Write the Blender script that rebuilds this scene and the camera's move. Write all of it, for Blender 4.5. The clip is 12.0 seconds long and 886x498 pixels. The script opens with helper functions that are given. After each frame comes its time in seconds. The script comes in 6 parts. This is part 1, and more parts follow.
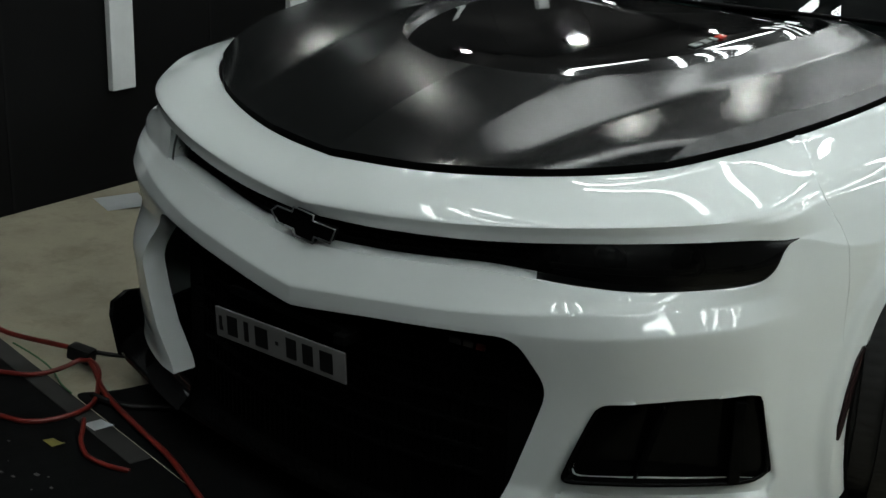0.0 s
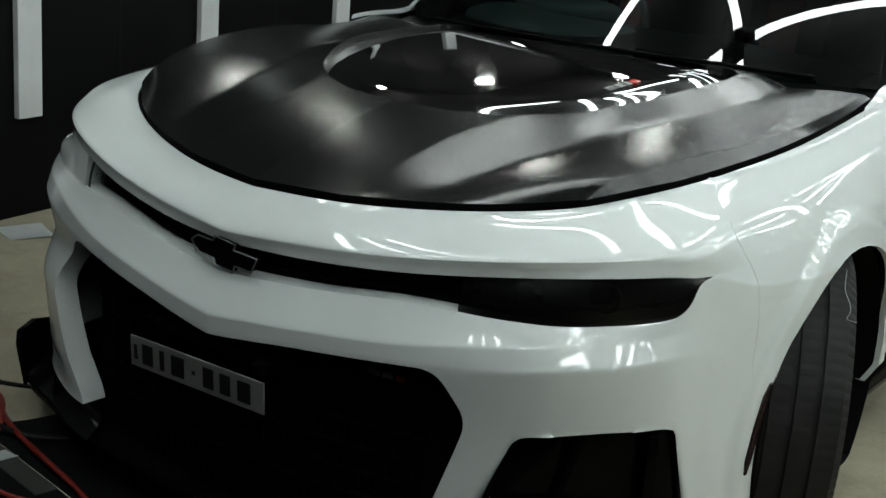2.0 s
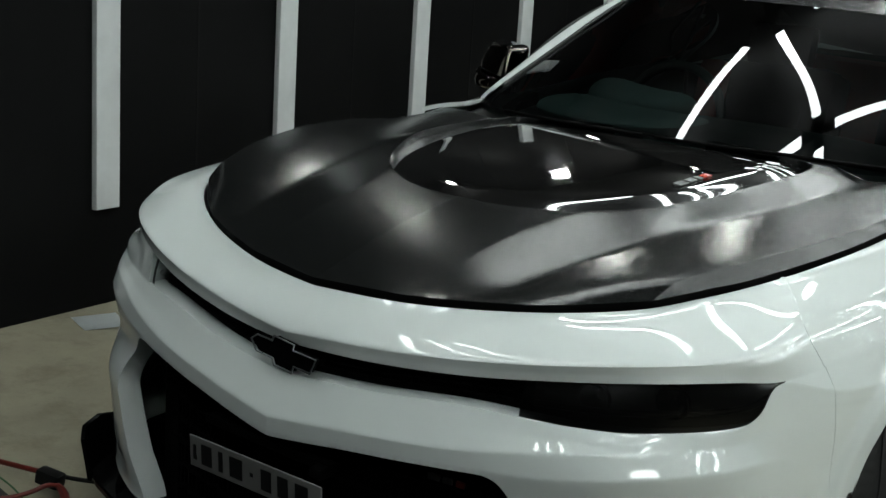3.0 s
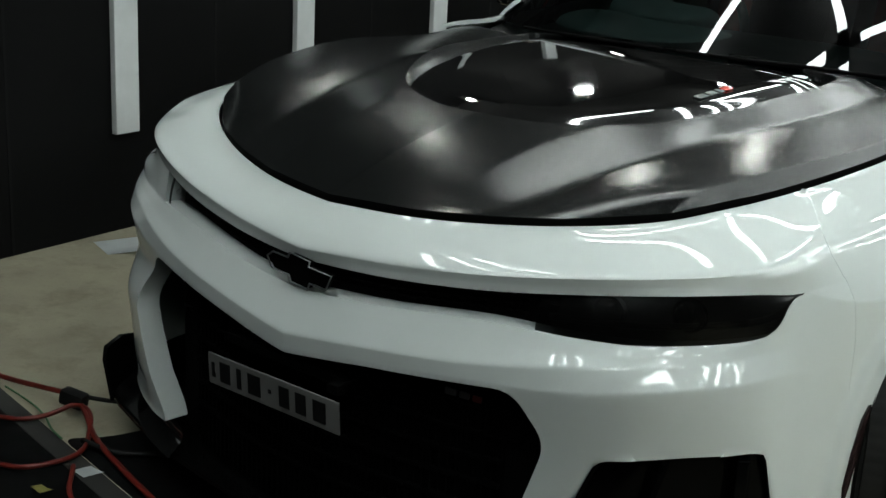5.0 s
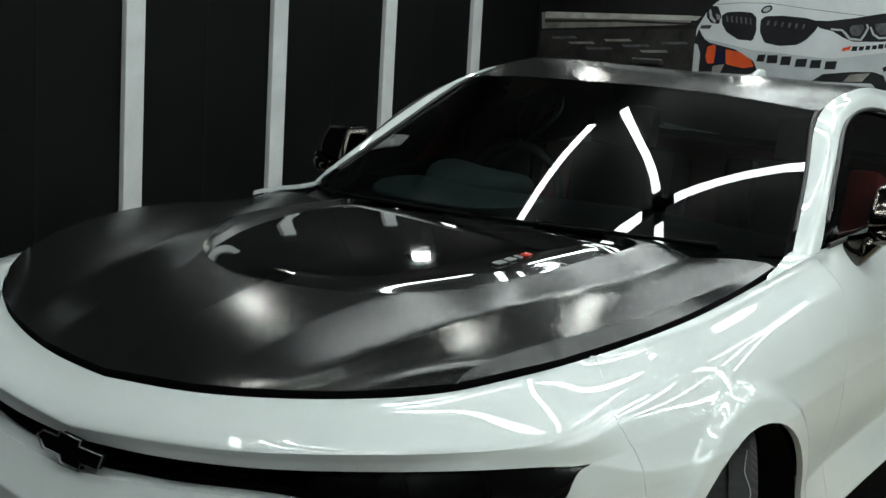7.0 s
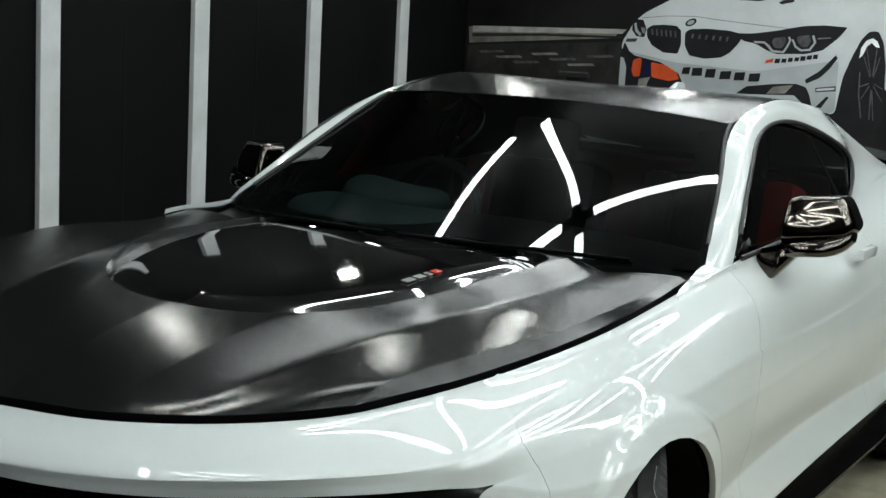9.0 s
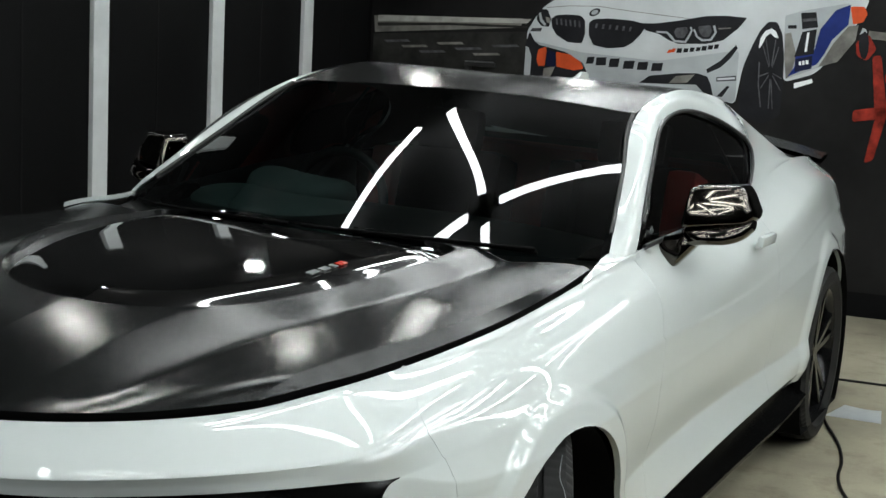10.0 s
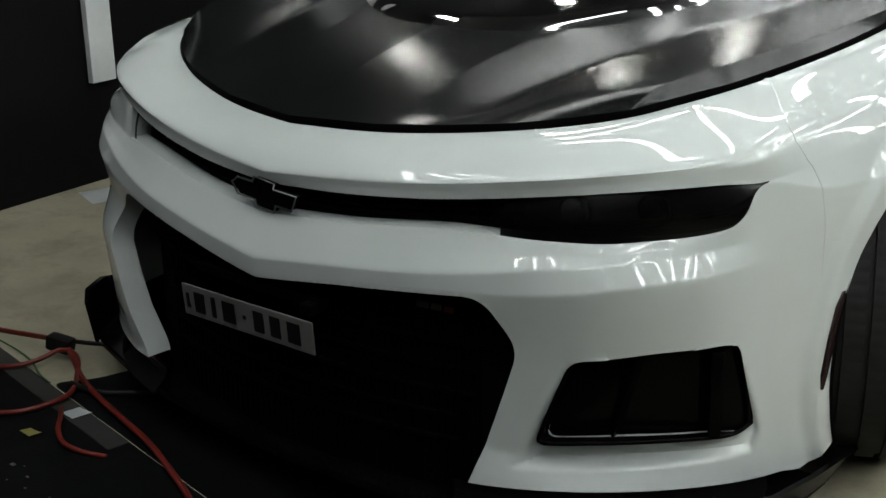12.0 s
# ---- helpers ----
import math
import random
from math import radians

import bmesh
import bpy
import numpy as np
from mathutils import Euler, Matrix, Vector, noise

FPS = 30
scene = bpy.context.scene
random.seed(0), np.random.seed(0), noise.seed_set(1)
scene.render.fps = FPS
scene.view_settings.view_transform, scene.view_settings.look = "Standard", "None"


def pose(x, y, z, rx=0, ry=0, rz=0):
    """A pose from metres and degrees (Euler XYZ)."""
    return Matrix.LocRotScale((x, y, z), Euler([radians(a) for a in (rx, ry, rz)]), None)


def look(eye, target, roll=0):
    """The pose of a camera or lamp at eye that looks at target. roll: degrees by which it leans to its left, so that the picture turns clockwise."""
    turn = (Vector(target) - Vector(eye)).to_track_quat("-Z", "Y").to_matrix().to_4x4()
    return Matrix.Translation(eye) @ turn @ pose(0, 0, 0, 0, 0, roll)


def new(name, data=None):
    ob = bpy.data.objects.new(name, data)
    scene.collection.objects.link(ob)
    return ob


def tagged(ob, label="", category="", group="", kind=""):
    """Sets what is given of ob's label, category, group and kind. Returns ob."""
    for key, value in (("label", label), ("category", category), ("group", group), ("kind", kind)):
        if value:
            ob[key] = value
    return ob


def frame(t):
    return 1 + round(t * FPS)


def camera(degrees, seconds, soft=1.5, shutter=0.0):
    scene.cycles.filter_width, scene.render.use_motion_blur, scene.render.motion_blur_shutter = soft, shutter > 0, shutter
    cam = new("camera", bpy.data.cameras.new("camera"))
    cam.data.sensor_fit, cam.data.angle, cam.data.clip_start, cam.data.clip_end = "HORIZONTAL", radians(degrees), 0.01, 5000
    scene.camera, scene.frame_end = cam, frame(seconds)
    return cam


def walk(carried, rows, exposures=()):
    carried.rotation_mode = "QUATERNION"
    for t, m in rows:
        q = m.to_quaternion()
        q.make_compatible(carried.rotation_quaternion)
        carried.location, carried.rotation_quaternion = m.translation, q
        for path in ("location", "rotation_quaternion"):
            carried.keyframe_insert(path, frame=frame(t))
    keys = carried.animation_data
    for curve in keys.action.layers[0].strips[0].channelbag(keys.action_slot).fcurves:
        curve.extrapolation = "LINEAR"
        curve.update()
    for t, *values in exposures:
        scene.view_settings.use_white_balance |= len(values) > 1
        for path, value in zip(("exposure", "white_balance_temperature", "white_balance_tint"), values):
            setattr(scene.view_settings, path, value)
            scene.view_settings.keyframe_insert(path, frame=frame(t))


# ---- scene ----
cam = camera(37.4, 12.0)
PATH = [
    (0, (1.754, -1.727, 1.437), (0.568, -0.246, 0.804), 1.9),
    (0.5, (1.741, -1.793, 1.43), (0.6117, -0.2678, 0.7986), 2.1),
    (1, (1.733, -1.803, 1.424), (0.61, -0.301, 0.728), 2.5),
    (1.5, (1.737, -1.796, 1.421), (0.646, -0.252, 0.769), 3.1),
    (2, (1.733, -1.781, 1.422), (0.6596, -0.1895, 0.8611), 4.5),
    (2.5, (1.728, -1.753, 1.43), (0.5525, -0.2207, 0.91), 4.5),
    (3, (1.729, -1.709, 1.446), (0.5284, -0.1733, 0.9963), 3.6),
    (3.2, (1.728, -1.716, 1.457), (0.5401, -0.166, 1.0236), 2.6),
    (4.8, (1.742, -1.715, 1.441), (0.5992, -0.1644, 0.9002), 3.3),
    (5, (1.74, -1.683, 1.419), (0.5289, -0.1922, 0.8603), 2.8),
    (5.5, (1.761, -1.671, 1.407), (0.5553, -0.186, 0.8218), 2.8),
    (6, (1.772, -1.634, 1.415), (0.6413, -0.0614, 0.9175), 3.7),
    (6.5, (1.796, -1.584, 1.424), (0.7105, 0.0552, 1.0571), 3.9),
    (7, (1.82, -1.53, 1.429), (0.7268, 0.1166, 1.1193), 3.3),
    (7.5, (1.844, -1.489, 1.444), (0.7905, 0.1873, 1.1673), 3.4),
    (7.7, (1.823, -1.423, 1.428), (0.786, 0.267, 1.168), 3.4),
    (9.3, (1.861, -1.461, 1.44), (0.8547, 0.2426, 1.1466), 2.7),
    (9.5, (1.857, -1.455, 1.445), (0.8964, 0.2724, 1.1443), 2.9),
    (10, (1.859, -1.445, 1.438), (0.963, 0.319, 1.145), 3.0),
    (10.1, (1.877, -1.454, 1.425), (0.988, 0.314, 1.131), 3.4),
    (10.5, (1.835, -1.504, 1.429), (0.9051, 0.2377, 1.1091), 2.3),
    (11, (1.837, -1.608, 1.387), (0.7632, 0.032, 0.9869), 2.2),
    (11.5, (1.845, -1.606, 1.357), (0.6972, -0.0602, 0.8162), 1.6),
    (12, (1.805, -1.635, 1.361), (0.6015, -0.172, 0.7192), -1.0),
]
walk(cam, [(t, look(eye, target, roll)) for t, eye, target, roll in PATH],
     exposures=[(0, -.10, 6500, 10), (.5, .0, 6500, 9), (1.5, .03, 6500, 8), (2.5, .04, 6500, 8), (5.5, .08, 6500, 7), (7.5, .13, 6450, 8), (9.5, .21, 6500, 11), (10.5, .17, 6550, 13), (11.5, 0.07, 6600, 14), (12, .02, 6650, 12)])

# ---- light ----
world = bpy.data.worlds.new("world")
scene.world = world
world.use_nodes = True
world.node_tree.nodes["Background"].inputs[0].default_value = (0.8, 0.9, 1.0, 1)
world.node_tree.nodes["Background"].inputs[1].default_value = 0.02

ROOM = pose(-2.22, 0, 0, 0, 0, 4.75)   # room axes: origin on the side wall, y along it
CEIL = 3.0


# ---- materials ----
def nodes_of(name):
    m = bpy.data.materials.new(name)
    m.use_nodes = True
    t = m.node_tree
    return m, t, t.nodes, t.links, t.nodes["Principled BSDF"]


def noise_node(t, scale, detail=4.0, rough=0.6, coords="Object"):
    tc = t.nodes.new("ShaderNodeTexCoord")
    n = t.nodes.new("ShaderNodeTexNoise")
    n.inputs["Scale"].default_value = scale
    n.inputs["Detail"].default_value = detail
    n.inputs["Roughness"].default_value = rough
    t.links.new(tc.outputs[coords], n.inputs["Vector"])
    return n


def ramp_node(t, src, stops):
    r = t.nodes.new("ShaderNodeValToRGB")
    r.color_ramp.elements[0].position, r.color_ramp.elements[0].color = stops[0][0], (*stops[0][1], 1)
    r.color_ramp.elements[1].position, r.color_ramp.elements[1].color = stops[-1][0], (*stops[-1][1], 1)
    for p, c in stops[1:-1]:
        e = r.color_ramp.elements.new(p)
        e.color = (*c, 1)
    t.links.new(src, r.inputs["Fac"])
    return r


def bump_to(t, src, bsdf, strength, distance=0.002):
    b = t.nodes.new("ShaderNodeBump")
    b.inputs["Strength"].default_value = strength
    b.inputs["Distance"].default_value = distance
    t.links.new(src, b.inputs["Height"])
    t.links.new(b.outputs["Normal"], bsdf.inputs["Normal"])


def surface(name, dark, light, rough=0.5, metal=0.0, scale=6.0, fine=120.0, bump=0.1, coat=0.0, coat_rough=0.03, rough_var=0.1, spec=0.5):
    """A material with two scales of variation."""
    m, t, ns, ln, b = nodes_of(name)
    big, small = noise_node(t, scale), noise_node(t, fine, 3)
    c = ramp_node(t, big.outputs["Fac"], [(0.3, dark), (0.7, light)])
    ln.new(c.outputs["Color"], b.inputs["Base Color"])
    mr = ns.new("ShaderNodeMapRange")
    mr.inputs["To Min"].default_value, mr.inputs["To Max"].default_value = max(0.0, rough - rough_var), min(1.0, rough + rough_var)
    ln.new(big.outputs["Fac"], mr.inputs["Value"])
    ln.new(mr.outputs["Result"], b.inputs["Roughness"])
    b.inputs["Metallic"].default_value = metal
    b.inputs["Specular IOR Level"].default_value = spec
    b.inputs["Coat Weight"].default_value = coat
    b.inputs["Coat Roughness"].default_value = coat_rough
    if bump:
        bump_to(t, small.outputs["Fac"], b, bump, 0.001)
    return m


def glow(name, colour, strength):
    m, t, ns, ln, b = nodes_of(name)
    b.inputs["Base Color"].default_value = (0.9, 0.9, 0.9, 1)
    b.inputs["Emission Color"].default_value = (*colour, 1)
    b.inputs["Emission Strength"].default_value = strength
    return m


def glass(name, tint, rough=0.0, ior=1.6):
    """Tinted car glass: a mirror-like face over a dark see-through body."""
    m, t, ns, ln, b = nodes_of(name)
    ns.remove(b)
    out = ns["Material Output"]
    tr, gl, mix, fr = ns.new("ShaderNodeBsdfTransparent"), ns.new("ShaderNodeBsdfGlossy"), ns.new("ShaderNodeMixShader"), ns.new("ShaderNodeFresnel")
    tr.inputs["Color"].default_value = (*tint, 1)
    gl.inputs["Roughness"].default_value = rough
    fr.inputs["IOR"].default_value = ior
    ln.new(fr.outputs["Fac"], mix.inputs["Fac"])
    ln.new(tr.outputs[0], mix.inputs[1])
    ln.new(gl.outputs[0], mix.inputs[2])
    ln.new(mix.outputs[0], out.inputs["Surface"])
    return m


M_PAINT = surface("white_paint", (0.57, 0.61, 0.60), (0.60, 0.64, 0.63), 0.45, 0, 3, 14, 0.0, coat=1.0, coat_rough=0.012, rough_var=0.05, spec=0.08)
M_SATIN = surface("satin_black", (0.004, 0.0044, 0.0044), (0.0055, 0.006, 0.006), 0.205, 0, 4, 700, 0.0, spec=0.42, rough_var=0.01)
M_GLOSS = surface("gloss_black", (0.004, 0.004, 0.004), (0.006, 0.006, 0.006), 0.05, 0, 4, 300, 0.0, coat=1.0, rough_var=0.02)
M_PLASTIC = surface("black_plastic", (0.008, 0.008, 0.008), (0.014, 0.014, 0.014), 0.5, 0, 10, 400, 0.1)
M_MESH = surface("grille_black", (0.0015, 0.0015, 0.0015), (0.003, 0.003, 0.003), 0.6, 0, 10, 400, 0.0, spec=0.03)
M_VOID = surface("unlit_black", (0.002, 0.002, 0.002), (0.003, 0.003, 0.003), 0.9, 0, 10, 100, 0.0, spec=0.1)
M_RUBBER = surface("tyre_rubber", (0.011, 0.011, 0.011), (0.022, 0.022, 0.0215), 0.62, 0, 14, 250, 0.5, spec=0.20)
M_RIM = surface("dark_rim", (0.01, 0.01, 0.011), (0.016, 0.016, 0.017), 0.18, 0.6, 8, 300, 0.0)
M_CHROME = surface("dark_chrome", (0.085, 0.077, 0.066), (0.11, 0.10, 0.088), 0.06, 1.0, 5, 300, 0.0, rough_var=0.03)
M_SILVER = surface("dull_silver", (0.16, 0.17, 0.17), (0.24, 0.25, 0.25), 0.3, 0.9, 30, 300, 0.0)
M_WALL = surface("charcoal_wall", (0.003, 0.003, 0.0032), (0.0055, 0.0055, 0.0057), 0.6, 0, 1.6, 60, 0.15, spec=0.06)
M_JOINT = surface("panel_joint", (0.004, 0.004, 0.0042), (0.007, 0.007, 0.0072), 0.6, 0, 1.6, 60, 0.1, spec=0.08)
M_STRIP = surface("white_strip", (0.47, 0.49, 0.49), (0.57, 0.59, 0.59), 0.45, 0, 5, 80, 0.05)
M_CEIL = surface("dark_ceiling", (0.012, 0.012, 0.013), (0.02, 0.02, 0.02), 0.8, 0, 2, 60, 0.1)
M_LED = glow("led_tube", (0.925, 1.0, 0.985), 18.5)
M_SPOT = glow("lamp_face", (0.97, 1.0, 0.95), 90.0)
M_GLASS = glass("windscreen_glass", (0.30, 0.38, 0.37))
M_SIDEGLASS = glass("side_glass", (0.42, 0.40, 0.40))
M_DARKGLASS = glass("far_side_glass", (0.05, 0.05, 0.05))
M_LENS = glass("smoked_lens", (0.10, 0.10, 0.10), 0.27, 1.45)
M_RED = surface("red_trim", (0.30, 0.02, 0.012), (0.40, 0.03, 0.02), 0.6, 0, 12, 200, 0.2)
# hose colour lowered to carry the shade in the front corner
M_HOSE = surface("orange_hose", (0.09, 0.007, 0.004), (0.15, 0.013, 0.007), 0.45, 0, 20, 150, 0.1)
M_CABLE = surface("black_cable", (0.004, 0.004, 0.004), (0.008, 0.008, 0.008), 0.5, 0, 20, 150, 0.1, spec=0.2)
M_PAPER = surface("white_paper", (0.62, 0.65, 0.66), (0.72, 0.75, 0.76), 0.8, 0, 9, 90, 0.1)
M_LEAF = surface("dry_leaf", (0.30, 0.28, 0.08), (0.42, 0.38, 0.12), 0.8, 0, 60, 200, 0.2)
M_TAPE = surface("green_string", (0.03, 0.10, 0.04), (0.05, 0.14, 0.06), 0.7, 0, 60, 200, 0.2)
# the dark floor's own tone, also used for painted shade under the nose
M_WET_AND_SHADE = surface("dark_wet_floor_and_shade", (0.002, 0.0022, 0.0024), (0.005, 0.0052, 0.0052), 0.55, 0, 7, 160, 0.35, rough_var=0.2, spec=0.08)
# pale concrete, its colour darkened for the shade lying on the strip
M_EDGE = surface("pale_edge_in_shade", (0.012, 0.012, 0.011), (0.028, 0.028, 0.025), 0.7, 0, 9, 140, 0.35)
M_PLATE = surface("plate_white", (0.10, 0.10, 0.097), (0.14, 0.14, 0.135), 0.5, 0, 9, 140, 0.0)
M_BADGE_RED = surface("badge_red", (0.35, 0.02, 0.012), (0.45, 0.03, 0.02), 0.25, 0, 30, 200, 0.0)
M_BADGE = surface("badge_silver", (0.10, 0.105, 0.105), (0.15, 0.155, 0.155), 0.35, 0.0, 30, 200, 0.0)
M_LAMPBOX = surface("lamp_housing", (0.03, 0.03, 0.03), (0.07, 0.07, 0.07), 0.35, 0, 14, 200, 0.0)
M_LIGHTBAR = surface("grey_light_bar", (0.03, 0.03, 0.03), (0.05, 0.05, 0.05), 0.3, 0, 14, 200, 0.0)
M_MARKER = surface("smoked_marker", (0.02, 0.012, 0.012), (0.03, 0.016, 0.016), 0.12, 0, 14, 200, 0.0, coat=1.0)
# lighter than the dashboard: the light on its right half, put into colour
M_DASH_LIT = surface("dash_plastic_lit", (0.13, 0.155, 0.15), (0.17, 0.20, 0.195), 0.6, 0, 14, 300, 0.2)
M_DUCT = surface("duct_black", (0.002, 0.002, 0.002), (0.003, 0.003, 0.003), 0.07, 0, 10, 300, 0.0, spec=0.035)
M_LIP = surface("splitter_black", (0.002, 0.002, 0.002), (0.004, 0.004, 0.004), 0.20, 0, 10, 300, 0.0, spec=0.035, rough_var=0.03)
M_REARGLASS = surface("rear_glass", (0.002, 0.002, 0.002), (0.003, 0.003, 0.003), 0.7, 0, 10, 300, 0.0, spec=0.05, rough_var=0.02)
M_RED_DULL = surface("dull_red", (0.06, 0.006, 0.005), (0.09, 0.01, 0.008), 0.4, 0, 30, 200, 0.0)
M_THREAD = surface("grey_thread", (0.20, 0.21, 0.22), (0.30, 0.31, 0.32), 0.8, 0, 60, 200, 0.0)
M_CRUMB = surface("pale_crumb", (0.05, 0.05, 0.048), (0.14, 0.14, 0.13), 0.7, 0, 40, 200, 0.0)


# ---- mesh helpers ----
def mesh_of(name, verts, faces, material, smooth=True, sharp=None):
    me = bpy.data.meshes.new(name)
    me.from_pydata([tuple(map(float, v)) for v in verts], [], [tuple(map(int, f)) for f in faces])
    me.update()
    if smooth:
        me.polygons.foreach_set("use_smooth", [True] * len(me.polygons))
        if sharp:
            me.set_sharp_from_angle(angle=radians(sharp))
    if material:
        me.materials.append(material)
    return me


def part(name, me, parent, label=""):
    ob = new(name, me)
    ob.parent = parent
    if label:
        ob["label"] = label
    return ob


def from_bm(name, bm, material, smooth=False, sharp=35):
    me = bpy.data.meshes.new(name)
    bm.to_mesh(me)
    bm.free()
    if smooth:
        me.polygons.foreach_set("use_smooth", [True] * len(me.polygons))
        me.set_sharp_from_angle(angle=radians(sharp))
    me.materials.append(material)
    return me


def box(bm, x0, x1, y0, y1, z0, z1, bevel=0.0, m=None):
    r = bmesh.ops.create_cube(bm, size=1.0)
    vs = r["verts"]
    bmesh.ops.transform(bm, matrix=Matrix.Translation(((x0 + x1) / 2, (y0 + y1) / 2, (z0 + z1) / 2)) @ Matrix.Diagonal((x1 - x0, y1 - y0, z1 - z0, 1)), verts=vs)
    if bevel:
        es = list({e for v in vs for e in v.link_edges})
        g = bmesh.ops.bevel(bm, geom=es, offset=bevel, segments=2, affect="EDGES", profile=0.6)
        vs = list({v for f in g["faces"] for v in f.verts} | {v for v in vs if v.is_valid})
    if m is not None:
        bmesh.ops.transform(bm, matrix=m, verts=[v for v in vs if v.is_valid])


def spline(points, s):
    """Catmull-Rom through evenly numbered points, at the numbers s."""
    p = np.asarray(points, float)
    p = np.vstack([2 * p[0] - p[1], p, 2 * p[-1] - p[-2]])
    s = np.clip(np.asarray(s, float), 0, len(points) - 1)
    i = np.minimum(s.astype(int), len(points) - 2)
    f = (s - i)[:, None]
    a, b, c, d = p[i], p[i + 1], p[i + 2], p[i + 3]
    return 0.5 * (2 * b + (c - a) * f + (2 * a - 5 * b + 4 * c - d) * f**2 + (3 * b - a - 3 * c + d) * f**3)


def skin(lines, s, rows, sharp=()):
    """A grid of places through the lines, columns at the numbers s along them; at sharp lines the surface has an edge."""
    cols = np.stack([spline(l, s) for l in lines], 1)          # column, line, xyz
    cuts = [0, *sorted(sharp), len(lines) - 1]
    out = []
    for a, b in zip(cuts[:-1], cuts[1:]):
        v = np.linspace(0, b - a, (b - a) * rows + 1)
        block = np.stack([spline(c[a : b + 1], v) if b - a > 1 else c[a] + (c[b] - c[a]) * v[:, None] for c in cols])
        out.append(block if not out else block[:, 1:])
    return np.concatenate(out, 1)


def grid_faces(nc, nr, keep=None, flip=False):
    fs = []
    for i in range(nc - 1):
        for j in range(nr - 1):
            if keep is None or keep[i, j]:
                f = (i * nr + j, i * nr + j + 1, (i + 1) * nr + j + 1, (i + 1) * nr + j)
                fs.append(f[::-1] if flip else f)
    return fs


def inside(poly, px, pz):
    """Which places lie in a closed outline."""
    p = np.asarray(poly, float)
    q = np.roll(p, -1, 0)
    hit = np.zeros(np.shape(px), bool)
    for (x0, z0), (x1, z1) in zip(p, q):
        c = (z0 > pz) != (z1 > pz)
        hit ^= c & (px < (x1 - x0) * (pz - z0) / (z1 - z0 + 1e-12) + x0)
    return hit


def nearest(poly, x, z):
    p = np.asarray(poly, float)
    q = np.roll(p, -1, 0)
    d = q - p
    k = np.clip(((np.array([x, z]) - p) * d).sum(1) / (d**2).sum(1), 0, 1)
    c = p + k[:, None] * d
    return c[np.argmin(((c - [x, z]) ** 2).sum(1))]


def rounded(points, r, n=6):
    """An outline with its corners rounded by r."""
    out, p = [], [np.array(v, float) for v in points]
    for i, b in enumerate(p):
        a, c = p[i - 1], p[(i + 1) % len(p)]
        u, v = (a - b) / np.linalg.norm(a - b), (c - b) / np.linalg.norm(c - b)
        k = min(r, 0.45 * np.linalg.norm(a - b), 0.45 * np.linalg.norm(c - b))
        for f in np.linspace(0, 1, n):
            out.append((1 - f) ** 2 * (b + u * k) + 2 * f * (1 - f) * b + f**2 * (b + v * k))
    return np.array(out)


def cut(V, keep, axes, poly, snap=0.03):
    """Takes the cells inside an outline (seen along one axis) out of a grid and lays the rim on the outline."""
    a, b = axes
    C = (V[:-1, :-1] + V[1:, :-1] + V[1:, 1:] + V[:-1, 1:]) / 4
    gone = inside(poly, C[..., a], C[..., b]) & keep
    keep &= ~gone
    near = np.zeros(V.shape[:2], bool)
    for di in (0, 1):
        for dj in (0, 1):
            near[di : di + gone.shape[0], dj : dj + gone.shape[1]] |= gone
    use = np.zeros(V.shape[:2], bool)
    for di in (0, 1):
        for dj in (0, 1):
            use[di : di + keep.shape[0], dj : dj + keep.shape[1]] |= keep
    W, c = V.copy(), 3 - a - b
    for i, j in zip(*np.where(near & use)):
        n = nearest(poly, V[i, j, a], V[i, j, b])
        da, db = n[0] - V[i, j, a], n[1] - V[i, j, b]
        if math.hypot(da, db) < snap:
            p = W[min(i + 1, W.shape[0] - 1), j] - W[max(i - 1, 0), j]
            q = W[i, min(j + 1, W.shape[1] - 1)] - W[i, max(j - 1, 0)]
            det = p[a] * q[b] - p[b] * q[a]
            if abs(det) > 1e-9:                         # stay on the surface
                V[i, j, c] += ((da * q[b] - db * q[a]) * p[c] + (p[a] * db - p[b] * da) * q[c]) / det
            V[i, j, a], V[i, j, b] = n
    return near & use


def panel(V, keep, flanges=()):
    """Vertices and faces of a grid; each flange is (mask of rim places, shift inwards): rim edges go back by the shift."""
    nc, nr = V.shape[:2]
    verts, faces = list(V.reshape(-1, 3)), grid_faces(nc, nr, keep)
    count = {}
    for f in faces:
        for a, b in zip(f, f[1:] + f[:1]):
            count[(min(a, b), max(a, b))] = (count.get((min(a, b), max(a, b)), (0,))[0] + 1, a, b)
    for mask, shift in flanges:
        flat, made = mask.reshape(-1), {}
        for (_, _), (n, a, b) in count.items():
            if n == 1 and flat[a] and flat[b]:
                for k in (a, b):
                    if k not in made:
                        made[k] = len(verts)
                        verts.append(np.asarray(verts[k]) + np.asarray(shift(verts[k]) if callable(shift) else shift))
                faces.append((b, a, made[a], made[b]))
    used = sorted({i for f in faces for i in f})
    at = {k: n for n, k in enumerate(used)}
    return [verts[k] for k in used], [tuple(at[i] for i in f) for f in faces]


def mirrored(verts, faces):
    n = len(verts)
    return list(verts) + [(-v[0], v[1], v[2]) for v in verts], list(faces) + [tuple(i + n for i in f[::-1]) for f in faces]


def other_side(verts, faces):
    return [(-v[0], v[1], v[2]) for v in verts], [f[::-1] for f in faces]


